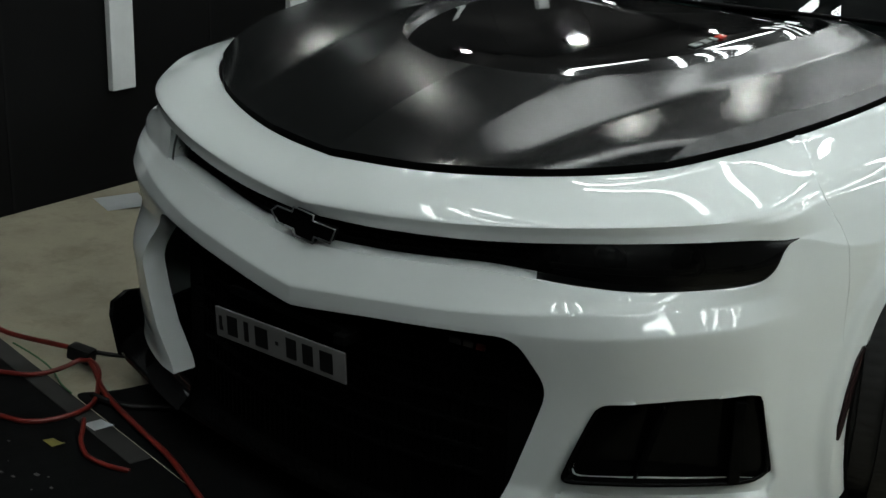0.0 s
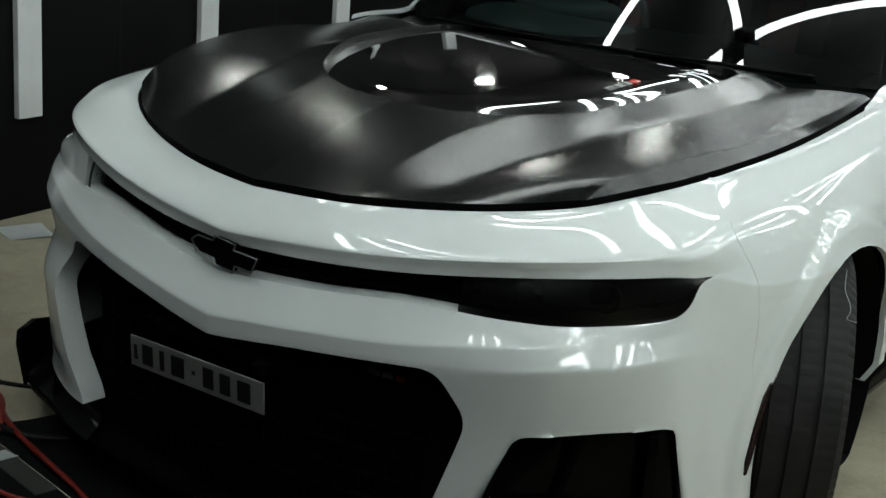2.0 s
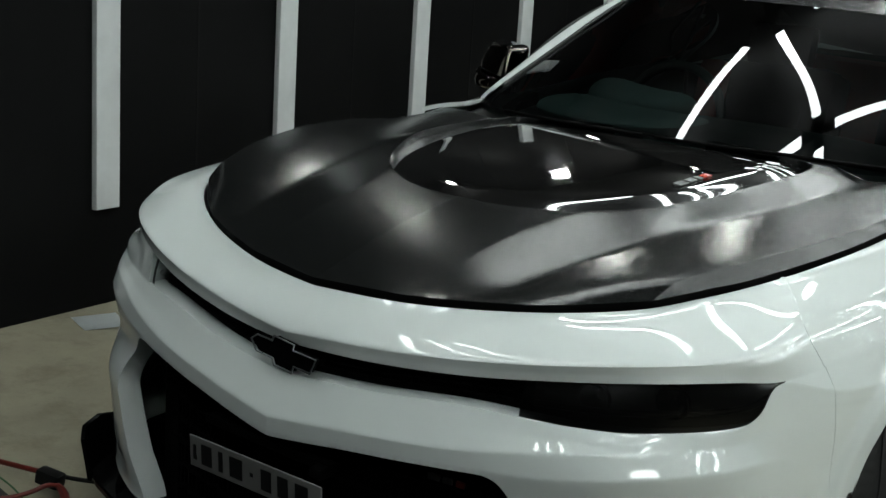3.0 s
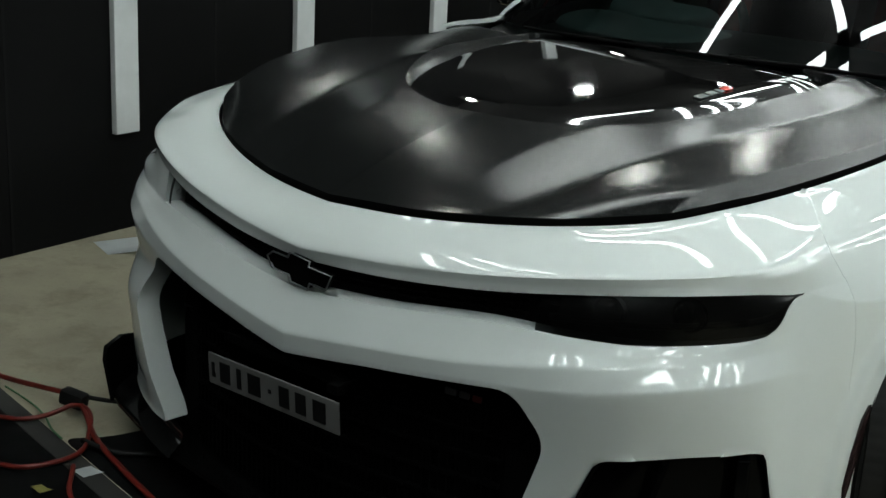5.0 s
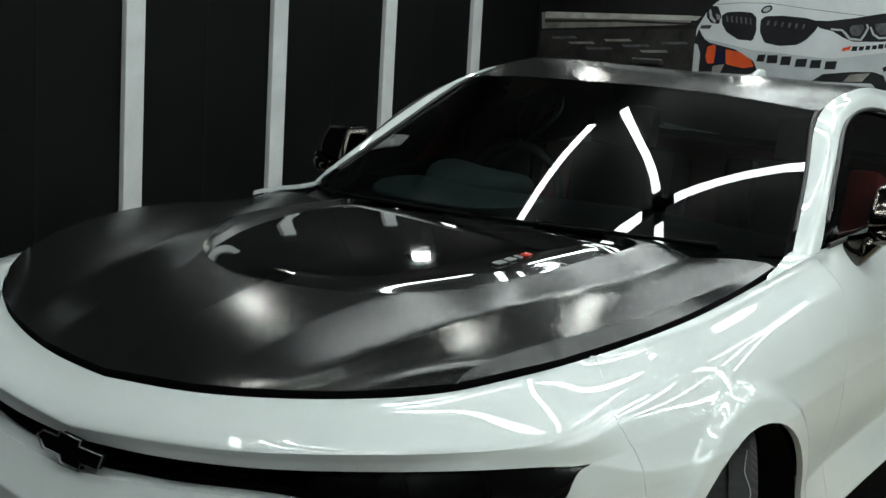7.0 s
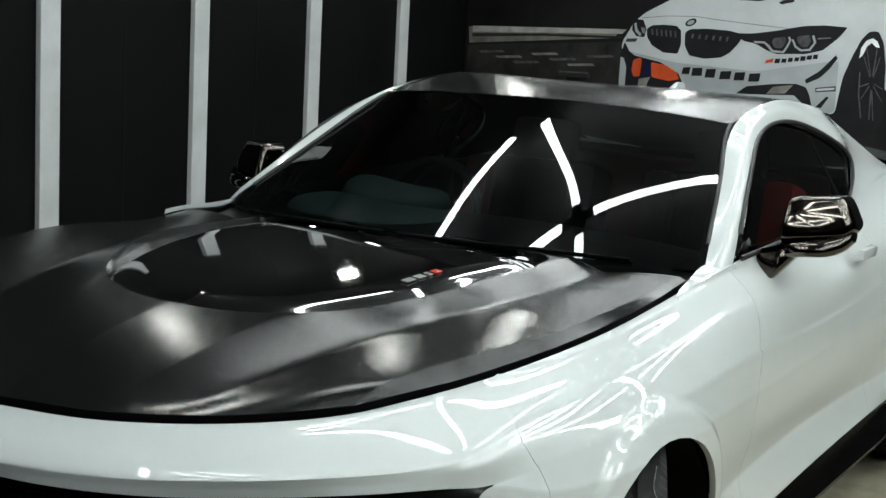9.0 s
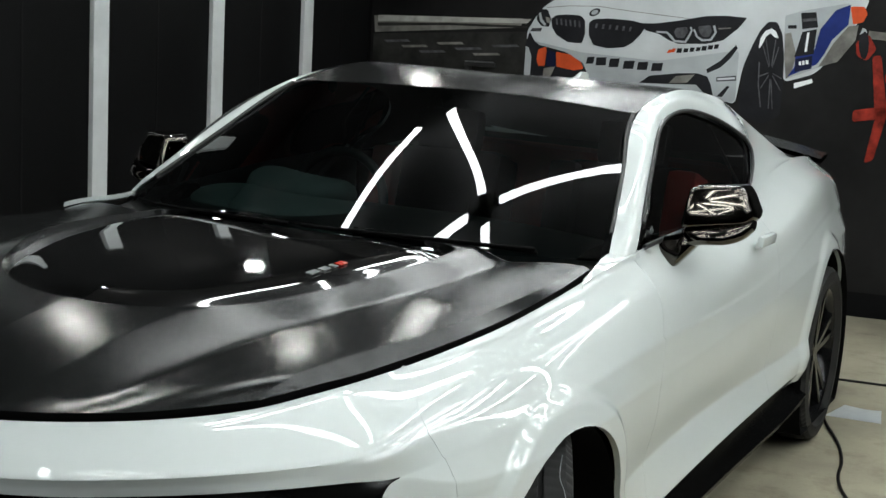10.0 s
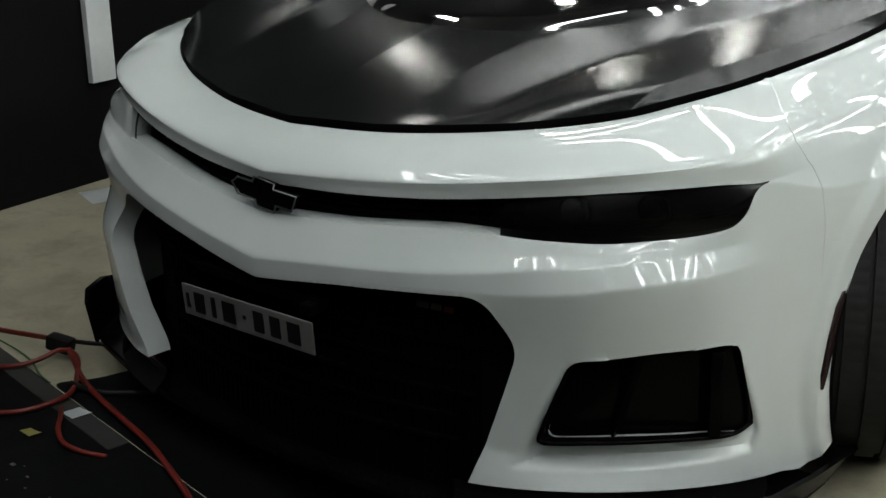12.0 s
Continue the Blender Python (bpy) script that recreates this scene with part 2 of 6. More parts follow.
def tube(name, points, radius, material, cyclic=False, steps=4, kind="NURBS"):
    cu = bpy.data.curves.new(name, "CURVE")
    cu.dimensions, cu.bevel_depth, cu.bevel_resolution, cu.resolution_u = "3D", radius, 3, steps
    sp = cu.splines.new(kind)
    sp.points.add(len(points) - 1)
    for q, p in zip(sp.points, points):
        q.co = (*p, 1)
    sp.use_endpoint_u, sp.use_cyclic_u = not cyclic, cyclic
    if kind == "NURBS":
        sp.order_u = 3
    tmp = bpy.data.objects.new(name, cu)
    me = bpy.data.meshes.new_from_object(tmp)
    bpy.data.objects.remove(tmp)
    me.materials.clear()
    me.materials.append(material)
    me.polygons.foreach_set("use_smooth", [True] * len(me.polygons))
    return me


def extruded(outline, depth, bevel=0.0):
    """A bmesh plate: an outline in x and z, pulled along y by depth."""
    bm = bmesh.new()
    vs = [bm.verts.new((x, 0, z)) for x, z in outline]
    f = bm.faces.new(vs)
    g = bmesh.ops.extrude_face_region(bm, geom=[f])
    bmesh.ops.translate(bm, vec=(0, depth, 0), verts=[v for v in g["geom"] if isinstance(v, bmesh.types.BMVert)])
    bmesh.ops.recalc_face_normals(bm, faces=bm.faces)
    if bevel:
        bmesh.ops.bevel(bm, geom=list(bm.edges), offset=bevel, segments=2, affect="EDGES", profile=0.6)
    return bm


def eased(u, za, zb, ma, mb):
    """A cubic from za to zb for u from 0 to 1, with slopes ma and mb at its ends."""
    return (2 * u**3 - 3 * u**2 + 1) * za + (u**3 - 2 * u**2 + u) * ma + (3 * u**2 - 2 * u**3) * zb + (u**3 - u**2) * mb


def flowing(y, ys, vs):
    """A smooth curve through (ys, vs)."""
    ys, vs = np.array(ys, float), np.array(vs, float)
    m = np.gradient(vs, ys)
    k = np.clip(np.searchsorted(ys, y) - 1, 0, len(ys) - 2)
    h = ys[k + 1] - ys[k]
    return eased(np.clip((y - ys[k]) / h, 0, 1), vs[k], vs[k + 1], m[k] * h, m[k + 1] * h)


# ---- the room ----
def in_room(ob):
    ob.matrix_world = ROOM @ ob.matrix_world
    return ob


bm = bmesh.new()
box(bm, -0.05, 8.0, -7.0, 7.0, -0.12, 0.0)
M_FLOOR, _t, _n, _l, _b = nodes_of("stained_concrete")
_big, _mid, _small = noise_node(_t, 0.9, 6, 0.65), noise_node(_t, 5.0, 5, 0.7), noise_node(_t, 90.0, 4, 0.7)
_c1 = ramp_node(_t, _big.outputs["Fac"], [(0.30, (0.21, 0.19, 0.142)), (0.55, (0.35, 0.322, 0.235)), (0.75, (0.43, 0.40, 0.305))])
_c2 = ramp_node(_t, _mid.outputs["Fac"], [(0.28, (0.45, 0.42, 0.36)), (0.5, (1, 1, 1))])
_c3 = ramp_node(_t, _small.outputs["Fac"], [(0.25, (0.55, 0.53, 0.5)), (0.45, (1, 1, 1))])
_mx = _n.new("ShaderNodeMixRGB")
_mx.blend_type, _mx.inputs[0].default_value = "MULTIPLY", 0.6
_l.new(_c1.outputs[0], _mx.inputs[1]), _l.new(_c2.outputs[0], _mx.inputs[2])
_my = _n.new("ShaderNodeMixRGB")
_my.blend_type, _my.inputs[0].default_value = "MULTIPLY", 0.5
_l.new(_mx.outputs[0], _my.inputs[1]), _l.new(_c3.outputs[0], _my.inputs[2])
_l.new(_my.outputs[0], _b.inputs["Base Color"])
_b.inputs["Roughness"].default_value = 0.55
bump_to(_t, _small.outputs["Fac"], _b, 0.25, 0.002)
floor = in_room(new("floor", from_bm("floor", bm, M_FLOOR)))
tagged(floor, "beige stained concrete workshop floor", "floor", kind="structure")

bm = bmesh.new()
box(bm, -0.17, -0.02, -7.0, 7.0, 0, CEIL)
tagged(in_room(new("wall_side", from_bm("wall_side", bm, M_WALL))), "matte charcoal painted side wall", "wall", kind="structure")
bm = bmesh.new()
box(bm, -0.02, 8.0, 6.40, 6.55, 0, CEIL)
tagged(in_room(new("wall_rear", from_bm("wall_rear", bm, M_WALL))), "dark rear wall behind the printed mural", "wall", kind="structure")
bm = bmesh.new()
box(bm, 8.0, 8.15, -7.0, 7.0, 0, CEIL)
tagged(in_room(new("wall_far_side", from_bm("wall_far_side", bm, M_WALL))), "plain charcoal wall closing the workshop", "wall", kind="structure")
bm = bmesh.new()
box(bm, -0.02, 8.0, -7.0, -6.85, 0, CEIL)
tagged(in_room(new("wall_front", from_bm("wall_front", bm, M_WALL))), "plain charcoal wall closing the workshop", "wall", kind="structure")
bm = bmesh.new()
box(bm, -0.17, 8.15, -7.0, 7.0, CEIL, CEIL + 0.1)
tagged(in_room(new("ceiling", from_bm("ceiling", bm, M_CEIL))), "dark painted workshop ceiling", "ceiling", kind="structure")


def wall_strip(y):
    bm = bmesh.new()
    box(bm, -0.02, 0.008, y - 0.058, y + 0.058, 0.385, 2.16, 0.004)
    return tagged(in_room(new("wall_strip", from_bm("wall_strip", bm, M_STRIP))), "upright white batten fixed to the charcoal wall", "batten", group="battens along the wall")


for k in range(-3, 6):
    wall_strip(1.378 + 1.028 * k)
for k in range(-3, 5):
    bm = bmesh.new()
    y = 1.378 + 1.028 * k + .50
    box(bm, -0.02, -0.0185, y - .006, y + .006, 0.0, CEIL, 0.0005)
    tagged(in_room(new("wall_joint", from_bm("wall_joint", bm, M_JOINT))), "narrow cover strip between two wall panels", "trim", kind="structure")


# ---- lights: a rectangle of tubes with its diagonals under the ceiling, and small lamps high on the walls ----
def light_frame(cx, cy, w, h, z, turn):
    thing = new("light_frame")
    thing.matrix_world = pose(cx, cy, z, 0, 0, turn)
    corners = [(-w / 2, -h / 2), (w / 2, -h / 2), (w / 2, h / 2), (-w / 2, h / 2)]
    runs = list(zip(corners, corners[1:] + corners[:1])) + [(c, (0, 0)) for c in corners]
    for (x0, y0), (x1, y1) in runs:
        d = Vector((x1 - x0, y1 - y0))
        n, a = d.length, math.degrees(math.atan2(d.y, d.x))
        bm = bmesh.new()
        box(bm, 0.28 if n > 1.5 else 0.22, n - (0.28 if n > 1.5 else 0.10), -0.026, 0.026, -0.03, 0.0, 0.006, pose(x0, y0, 0, 0, 0, a))
        part("tube", from_bm("tube", bm, M_LED), thing)
    for x, y in corners + [(0, 0)]:
        bm = bmesh.new()
        box(bm, -0.1, 0.1, -0.03, 0.03, -0.024, 0.006, 0.008, pose(x, y, 0, 0, 0, 45))
        box(bm, -0.1, 0.1, -0.03, 0.03, -0.022, 0.004, 0.008, pose(x, y, 0, 0, 0, 135))
        part("connector", from_bm("connector", bm, M_PLASTIC), thing, "black plastic connector")
        part("hanger", tube("hanger", [(x, y, 0), (x, y, 0.03), (x, y, CEIL - z)], 0.003, M_SILVER), thing)
    return tagged(thing, "white tube lights joined to a crossed rectangle under the ceiling", "ceiling light", group="ceiling lights")


light_frame(0.04, 2.36, 1.96, 1.96, CEIL - 0.1, 0)
light_frame(2.85, 2.6, 1.84, 1.96, CEIL - 0.1, 4.75)
light_frame(2.85, 0.35, 1.84, 1.96, CEIL - 0.1, 4.75)
# three unseen frames, added to brighten the car's left side and the floor
light_frame(4.9, 2.9, 1.84, 1.96, CEIL - 0.1, 4.75)
light_frame(2.85, 4.85, 1.84, 1.96, CEIL - 0.1, 4.75)
light_frame(4.9, 0.7, 1.84, 1.96, CEIL - 0.1, 4.75)
# unseen frame added as fill over the nose
light_frame(-0.15, -0.80, 1.84, 1.96, CEIL - 0.1, 4.75)
light_frame(-0.10, 4.70, 1.84, 1.96, CEIL - 0.1, 4.75)
# unseen frame added to light the bumper from the front right
light_frame(2.85, -1.95, 1.84, 1.96, CEIL - 0.1, 4.75)


def wall_lamp(m):
    """A small floodlight on a bracket; its face looks along its own +x and down."""
    thing = new("wall_lamp")
    thing.matrix_world = ROOM @ m
    bm = bmesh.new()
    box(bm, 0.0, 0.10, -0.012, 0.012, -0.012, 0.012, 0.003)
    part("bracket", from_bm("bracket", bm, M_PLASTIC), thing)
    bm = bmesh.new()
    box(bm, -0.03, 0.025, -0.075, 0.075, -0.055, 0.055, 0.008, pose(0.13, 0, 0, 0, 20, 0))
    part("housing", from_bm("housing", bm, M_PLASTIC), thing)
    bm = bmesh.new()
    box(bm, 0.026, 0.03, -0.06, 0.06, -0.04, 0.04, 0.0, pose(0.13, 0, 0, 0, 20, 0))
    part("face", from_bm("face", bm, M_SPOT), thing, "glowing white lamp face")
    return tagged(thing, "small black floodlight fixed high on the wall", "wall lamp", group="wall lamps")


for y, z, turn in ((2.60, 2.84, 0), (4.56, 2.62, -20)):
    wall_lamp(pose(-0.02, y, z, 0, 0, turn))
wall_lamp(pose(1.58, 6.40, 2.36, 0, 0, -90))
wall_lamp(pose(0.30, 6.40, 2.84, 0, 0, -62))

# ---- the car: nose towards -y, its left side towards +x ----
CAR = new("sports_car")
tagged(CAR, "white two-door sports coupe with satin black bonnet and roof", "car")

LINE_A = [(0, .10, .782), (.2, .124, .787), (.38, .18, .800), (.52, .258, .814), (.61, .34, .827), (.66, .43, .840), (.70, .53, .851), (.745, .70, .868), (.783, .97, .893),
          (.790, 1.27, .920), (.80, 1.68, .966), (.80, 2.2, .985), (.785, 2.85, 1.03), (.755, 3.3, 1.075), (.715, 3.76, 1.100), (.67, 4.25, 1.090), (.62, 4.65, 1.06), (.45, 4.80, 1.04)]
LINE_B = [(0, .02, .705), (.2, .034, .718), (.4, .067, .736), (.58, .125, .760), (.70, .205, .772), (.785, .315, .775), (.828, .41, .788), (.826, .58, .801), (.856, .95, .829),
          (.865, 1.3, .857), (.878, 1.64, .888), (.905, 2.2, .865), (.90, 2.85, .90), (.888, 3.3, .968), (.846, 3.76, 1.022), (.785, 4.25, 1.010), (.74, 4.65, .97), (.62, 4.80, .92)]
LINE_T = [(0, .03, .679), (.2, .04, .688), (.4, .075, .704), (.58, .14, .724), (.71, .225, .735), (.80, .338, .735), (.848, .43, .730), (.886, .6, .742), (.925, .95, .757),
          (.932, 1.3, .772), (.928, 1.59, .775), (.915, 2.2, .76), (.925, 2.85, .79), (.914, 3.3, .845), (.880, 3.76, .885), (.825, 4.25, .875), (.78, 4.65, .84), (.66, 4.82, .83)]
LINE_C = [(0, .02, .621), (.2, .033, .634), (.4, .068, .651), (.58, .127, .646), (.70, .205, .645), (.822, .35, .660), (.847, .425, .727), (.915, .61, .685), (.949, .95, .69),
          (.949, 1.3, .69), (.933, 1.55, .68), (.92, 2.2, .68), (.93, 2.85, .71), (.932, 3.3, .75), (.917, 3.76, .77), (.862, 4.25, .77), (.81, 4.65, .77), (.69, 4.83, .77)]
LINE_D = [(0, -.02, .540), (.2, -.006, .561), (.4, .027, .577), (.58, .088, .603), (.70, .17, .615), (.80, .30, .622), (.855, .42, .635), (.920, .62, .62), (.955, .95, .62),
          (.945, 1.3, .60), (.925, 1.55, .57), (.91, 2.2, .57), (.925, 2.85, .60), (.933, 3.3, .64), (.928, 3.76, .66), (.88, 4.25, .66), (.81, 4.65, .66), (.69, 4.84, .66)]
LINE_E = [(0, -.018, .506), (.203, -.005, .531), (.406, .0275, .548), (.590, .085, .557), (.7135, .1545, .576), (.820, .2865, .584), (.860, .42, .584), (.918, .625, .54), (.945, .95, .53),
          (.935, 1.3, .47), (.898, 1.55, .457), (.884, 2.2, .466), (.898, 2.85, .46), (.925, 3.3, .47), (.935, 3.76, .54), (.86, 4.25, .54), (.79, 4.65, .54), (.69, 4.84, .54)]
LINE_F = [(0, 0, .40), (.2, .012, .40), (.4, .047, .40), (.58, .108, .41), (.71, .19, .41), (.82, .314, .42), (.862, .43, .43), (.918, .62, .42), (.94, .95, .44),
          (.935, 1.3, .415), (.912, 1.55, .406), (.905, 2.2, .408), (.914, 2.85, .407), (.94, 3.3, .42), (.945, 3.76, .44), (.86, 4.25, .44), (.78, 4.65, .44), (.68, 4.83, .44)]
LINE_G = [(0, .01, .25), (.2, .02, .25), (.4, .052, .25), (.58, .126, .228), (.715, .218, .230), (.822, .338, .226), (.866, .442, .226), (.915, .61, .26), (.93, .95, .36),
          (.93, 1.3, .325), (.926, 1.55, .335), (.926, 2.2, .358), (.930, 2.85, .37), (.93, 3.3, .37), (.935, 3.76, .38), (.855, 4.25, .38), (.78, 4.65, .36), (.71, 4.86, .34)]
LINE_H = [(0, .02, .165), (.2, .028, .165), (.42, .050, .165), (.603, .109, .177), (.740, .209, .178), (.838, .353, .164), (.885, .485, .15), (.91, .61, .145), (.91, .95, .32),
          (.905, 1.3, .275), (.897, 1.55, .292), (.895, 2.2, .325), (.90, 2.85, .338), (.91, 3.3, .33), (.92, 3.76, .34), (.84, 4.25, .33), (.76, 4.65, .30), (.70, 4.84, .26)]
LINES = [LINE_A, LINE_B, LINE_T, LINE_C, LINE_D, LINE_E, LINE_F, LINE_G, LINE_H]
ROWS_PER = 15
FINE = 72                                   # steps of the body's grid between two stations
GRILLE = rounded([(-.1, .06), (.425, .06), (.458, .165), (.552, .452), (.497, .546), (.38, .538), (.2, .523), (0, .498), (-.1, .498)], 0.035)
DUCT = rounded([(.632, .431), (.756, .447), (.842, .447), (.853, .252), (.80, .268), (.70, .272), (.572, .262)], 0.022)
FRONT_AXLE, REAR_AXLE = (.965, .343), (3.76, .35)
ARCHES = ((.965, .335), .37), ((3.745, .35), .415)


def circle(c, r, n=48):
    return np.array([(c[0] + r * math.cos(2 * math.pi * k / n), c[1] + r * math.sin(2 * math.pi * k / n)) for k in range(n)])


def smoothed_body(dish):
    """The whole side of the body on one fine grid: creased round the nose, softer along the sides, its ripples along the length ironed out."""
    s = np.linspace(0, 17, 17 * 24 + 1)
    hard, soft = skin(LINES, s, ROWS_PER, sharp=(1, 2, 3, 4, 5, 7)), skin(LINES, s, ROWS_PER, sharp=(2, 3, 5, 7))
    w = np.clip((s - 5.0) / 2.0, 0, 1)[:, None, None]
    g = hard * (1 - w) + soft * w
    k = ROWS_PER
    row = np.arange(g.shape[1]) / k
    calm = np.interp(row, [0, .3, 1.5, 2, 3, 3.5, 8], [.35, 1, 1, 0, 0, 1, 1])[None, :, None]
    near_slit = np.clip(np.abs(s - 6) / 1.2, 0, 1)[:, None, None]
    calm = np.where((row > 1.2)[None, :, None], calm * near_slit, calm) * np.clip(s / .6, 0, 1)[:, None, None] * np.clip((17 - s) / .6, 0, 1)[:, None, None]
    calm = np.where((row < 2)[None, :, None], calm, np.where((s > 6.2)[:, None, None], np.maximum(calm, np.clip((s - 6.2) / 1.5, 0, 1)[:, None, None]), calm))
    for _ in range(160):
        m = g.copy()
        m[1:-1] = (g[:-2] + 2 * g[1:-1] + g[2:]) / 4
        g = g + calm * (m - g)
    for a, b in ((0, 2 * k), (3 * k, g.shape[1] - 1)):                      # edges rounded a little
        for _ in range(1):
            g[:, a + 1 : b] = (g[:, a : b - 1] + 2 * g[:, a + 1 : b] + g[:, a + 2 : b + 1]) / 4
    old, s = s, np.linspace(0, 17, 17 * FINE + 1)
    i = np.clip(np.searchsorted(old, s) - 1, 0, len(old) - 2)
    f = ((s - old[i]) / (old[i + 1] - old[i]))[:, None, None]
    g = g[i] * (1 - f) + g[i + 1] * f
    for _ in range(8):
        g[1:-1] = (g[:-2] + 2 * g[1:-1] + g[2:]) / 4
    for (c, r), lift in zip(ARCHES, (.014, .010)):
        d = np.hypot(g[..., 1] - c[0], g[..., 2] - c[1]) - r
        ring = np.clip((.078 - d) / .036, 0, 1)
        g[..., 0] += lift * ring * ring * (3 - 2 * ring) * np.clip((g[..., 0] - .7) / .1, 0, 1)
    v = np.linspace(0, 1, k + 1)[None, :]
    amp = flowing(s, [0, 2, 3, 4.2, 5.5, 6.5, 17], [.004, .004, .006, .010, .008, 0, 0])[:, None] * np.sin(np.pi * v ** flowing(s, [0, 1.5, 3, 4.2, 17], [1.6, 1.6, .9, .7, .7])[:, None])   # rounding above the upper lip
    g[:, : k + 1, 1] -= amp * .6
    g[:, : k + 1, 2] += amp * .8
    across = np.linspace(0, 1, 2 * k + 1)[None, :]
    bow = flowing(s, [0, 5.6, 7.0, 9.4, 10.6, 17], [0, 0, .009, .009, 0, 0])[:, None] * np.sin(np.pi * across)      # the crown of the front wing
    g[:, : 2 * k + 1, 0] += bow * .7
    g[:, : 2 * k + 1, 2] += bow * .7
    inset = np.array([(.622, .424), (.756, .442), (.844, .442), (.866, .25), (.858, .212), (.70, .212), (.534, .206)])
    px, pz = g[: 7 * FINE, 4 * k :, 0], g[: 7 * FINE, 4 * k :, 2]
    e = np.roll(inset, -1, 0) - inset
    depth = np.full(px.shape, 9.0)
    for (ax, az), (ex, ez) in zip(inset, e):
        f = np.clip(((px - ax) * ex + (pz - az) * ez) / (ex * ex + ez * ez), 0, 1)
        depth = np.minimum(depth, np.hypot(px - ax - f * ex, pz - az - f * ez))
    f = np.clip(depth / .018, 0, 1) * inside(inset, px, pz)
    g[: 7 * FINE, 4 * k :, 1] += dish * f * f * (3 - 2 * f)                    # the bumper dishes in round each duct
    return g


def body_panel(s0, s1, n, side=None):
    """The body between two stations."""
    grid = LEFT if side is None else side
    s = np.linspace(s0, s1, n) * FINE
    i = np.clip(s.astype(int), 0, grid.shape[0] - 2)
    f = (s - i)[:, None, None]
    return grid[i] * (1 - f) + grid[i + 1] * f


LEFT, RIGHT = smoothed_body(.032), smoothed_body(0)      # the right corner shows no dish
SEAM = 0.002
# bumper, with the slit for grille and lamps, the lower grille and the side ducts
V = body_panel(0, 6.72, 162)
keep = np.ones((V.shape[0] - 1, V.shape[1] - 1), bool)
last = int(np.searchsorted(np.linspace(0, 6.72, 162), 5.98))
keep[:last, 2 * ROWS_PER : 3 * ROWS_PER] = False
slit = np.zeros(V.shape[:2], bool)
slit[: last + 1, 2 * ROWS_PER] = slit[: last + 1, 3 * ROWS_PER] = True
grille_rim = cut(V, keep, (0, 2), GRILLE)
cut(V, keep, (0, 2), DUCT)
arch_rim = cut(V, keep, (1, 2), circle(*ARCHES[0]))
bumper = panel(V, keep, [(slit, (0, .045, 0)), (grille_rim, lambda v: (-.004, .06, 0)), (arch_rim, (-.014, 0, 0))])
FAR_SLIT = 2.64                             # on the right side the slit closes sooner
stop = int(np.searchsorted(np.linspace(0, 6.72, 162), FAR_SLIT))
V = body_panel(0, 6.72, 162, RIGHT)
keep = np.ones((V.shape[0] - 1, V.shape[1] - 1), bool)
keep[:stop, 2 * ROWS_PER : 3 * ROWS_PER] = False
slit[stop + 1 :] = False
slit[stop, 2 * ROWS_PER : 3 * ROWS_PER + 1] = True
grille_rim, arch_rim = cut(V, keep, (0, 2), GRILLE), cut(V, keep, (1, 2), circle(*ARCHES[0]))
right = other_side(*panel(V, keep, [(slit, (0, .045, 0)), (grille_rim, lambda v: (-.004, .06, 0)), (arch_rim, (-.014, 0, 0))]))
n = len(bumper[0])
part("bumper", mesh_of("bumper", list(bumper[0]) + list(right[0]), list(bumper[1]) + [tuple(i + n for i in f) for f in right[1]], M_PAINT, sharp=40), CAR)


def side_panel(name, s0, s1, n, cuts=(), label="", bottom=None):
    V = body_panel(s0, s1, n)
    d0, d1 = V[1] - V[0], V[-1] - V[-2]
    open_at = np.clip((V[0, :, 2:] - .5) / .03, 0, 1) if name == "fender" else 1      # the front joint shows above the bumper's shoulder only
    V[0] += open_at * SEAM / 2 * d0 / np.linalg.norm(d0, axis=1, keepdims=True)
    V[-1] -= SEAM / 2 * d1 / np.linalg.norm(d1, axis=1, keepdims=True)
    keep = np.ones((V.shape[0] - 1, V.shape[1] - 1), bool)
    rims = [(cut(V, keep, (1, 2), c), (-.014, 0, 0)) for c in cuts]
    ends = np.zeros(V.shape[:2], bool)
    ends[0], ends[-1], ends[:, -1] = True, True, True
    verts, faces = panel(V, keep, rims + [(ends, (-.025, 0, 0))])
    a = part(name, mesh_of(name, verts, faces, M_PAINT, sharp=40), CAR, label)
    b = part(name, mesh_of(name, *other_side(verts, faces), M_PAINT, sharp=40), CAR, label)
    return a, b


side_panel("fender", 6.72, 10.02, 210, [circle(*ARCHES[0])])
side_panel("door", 10.02, 12.02, 44)
side_panel("quarter_panel", 12.02, 17, 110, [circle(*ARCHES[1])])
# plain rear panel between the two quarter panels
rear = body_panel(16.9, 17, 2)[-1]
f = np.linspace(-1, 1, 24)
V = np.stack([np.stack([f * p[0], p[1] + .03 * (1 - f * f), np.full(24, p[2])], 1) for p in rear], 1)
part("rear_bumper", mesh_of("rear_bumper", *panel(V, np.ones((23, V.shape[1] - 1), bool)), M_PAINT, sharp=40), CAR)
# bonnet
HOOD_0 = [(0, .10, .782), (0, .20, .822), (0, .40, .868), (0, .70, .915), (0, 1.1, .955), (0, 1.42, .975)]
HOOD_1 = [(.20, .124, .787), (.222, .25, .838), (.236, .44, .884), (.268, .70, .926), (.34, 1.1, .958), (.40, 1.43, .973)]
HOOD_2 = [(.345, .167, .797), (.375, .30, .822), (.415, .50, .852), (.482, .78, .888), (.548, 1.12, .926), (.575, 1.45, .956)]
HOOD_3 = [(.48, .235, .808), (.50, .36, .852), (.54, .53, .895), (.60, .81, .922), (.66, 1.15, .944), (.69, 1.46, .962)]
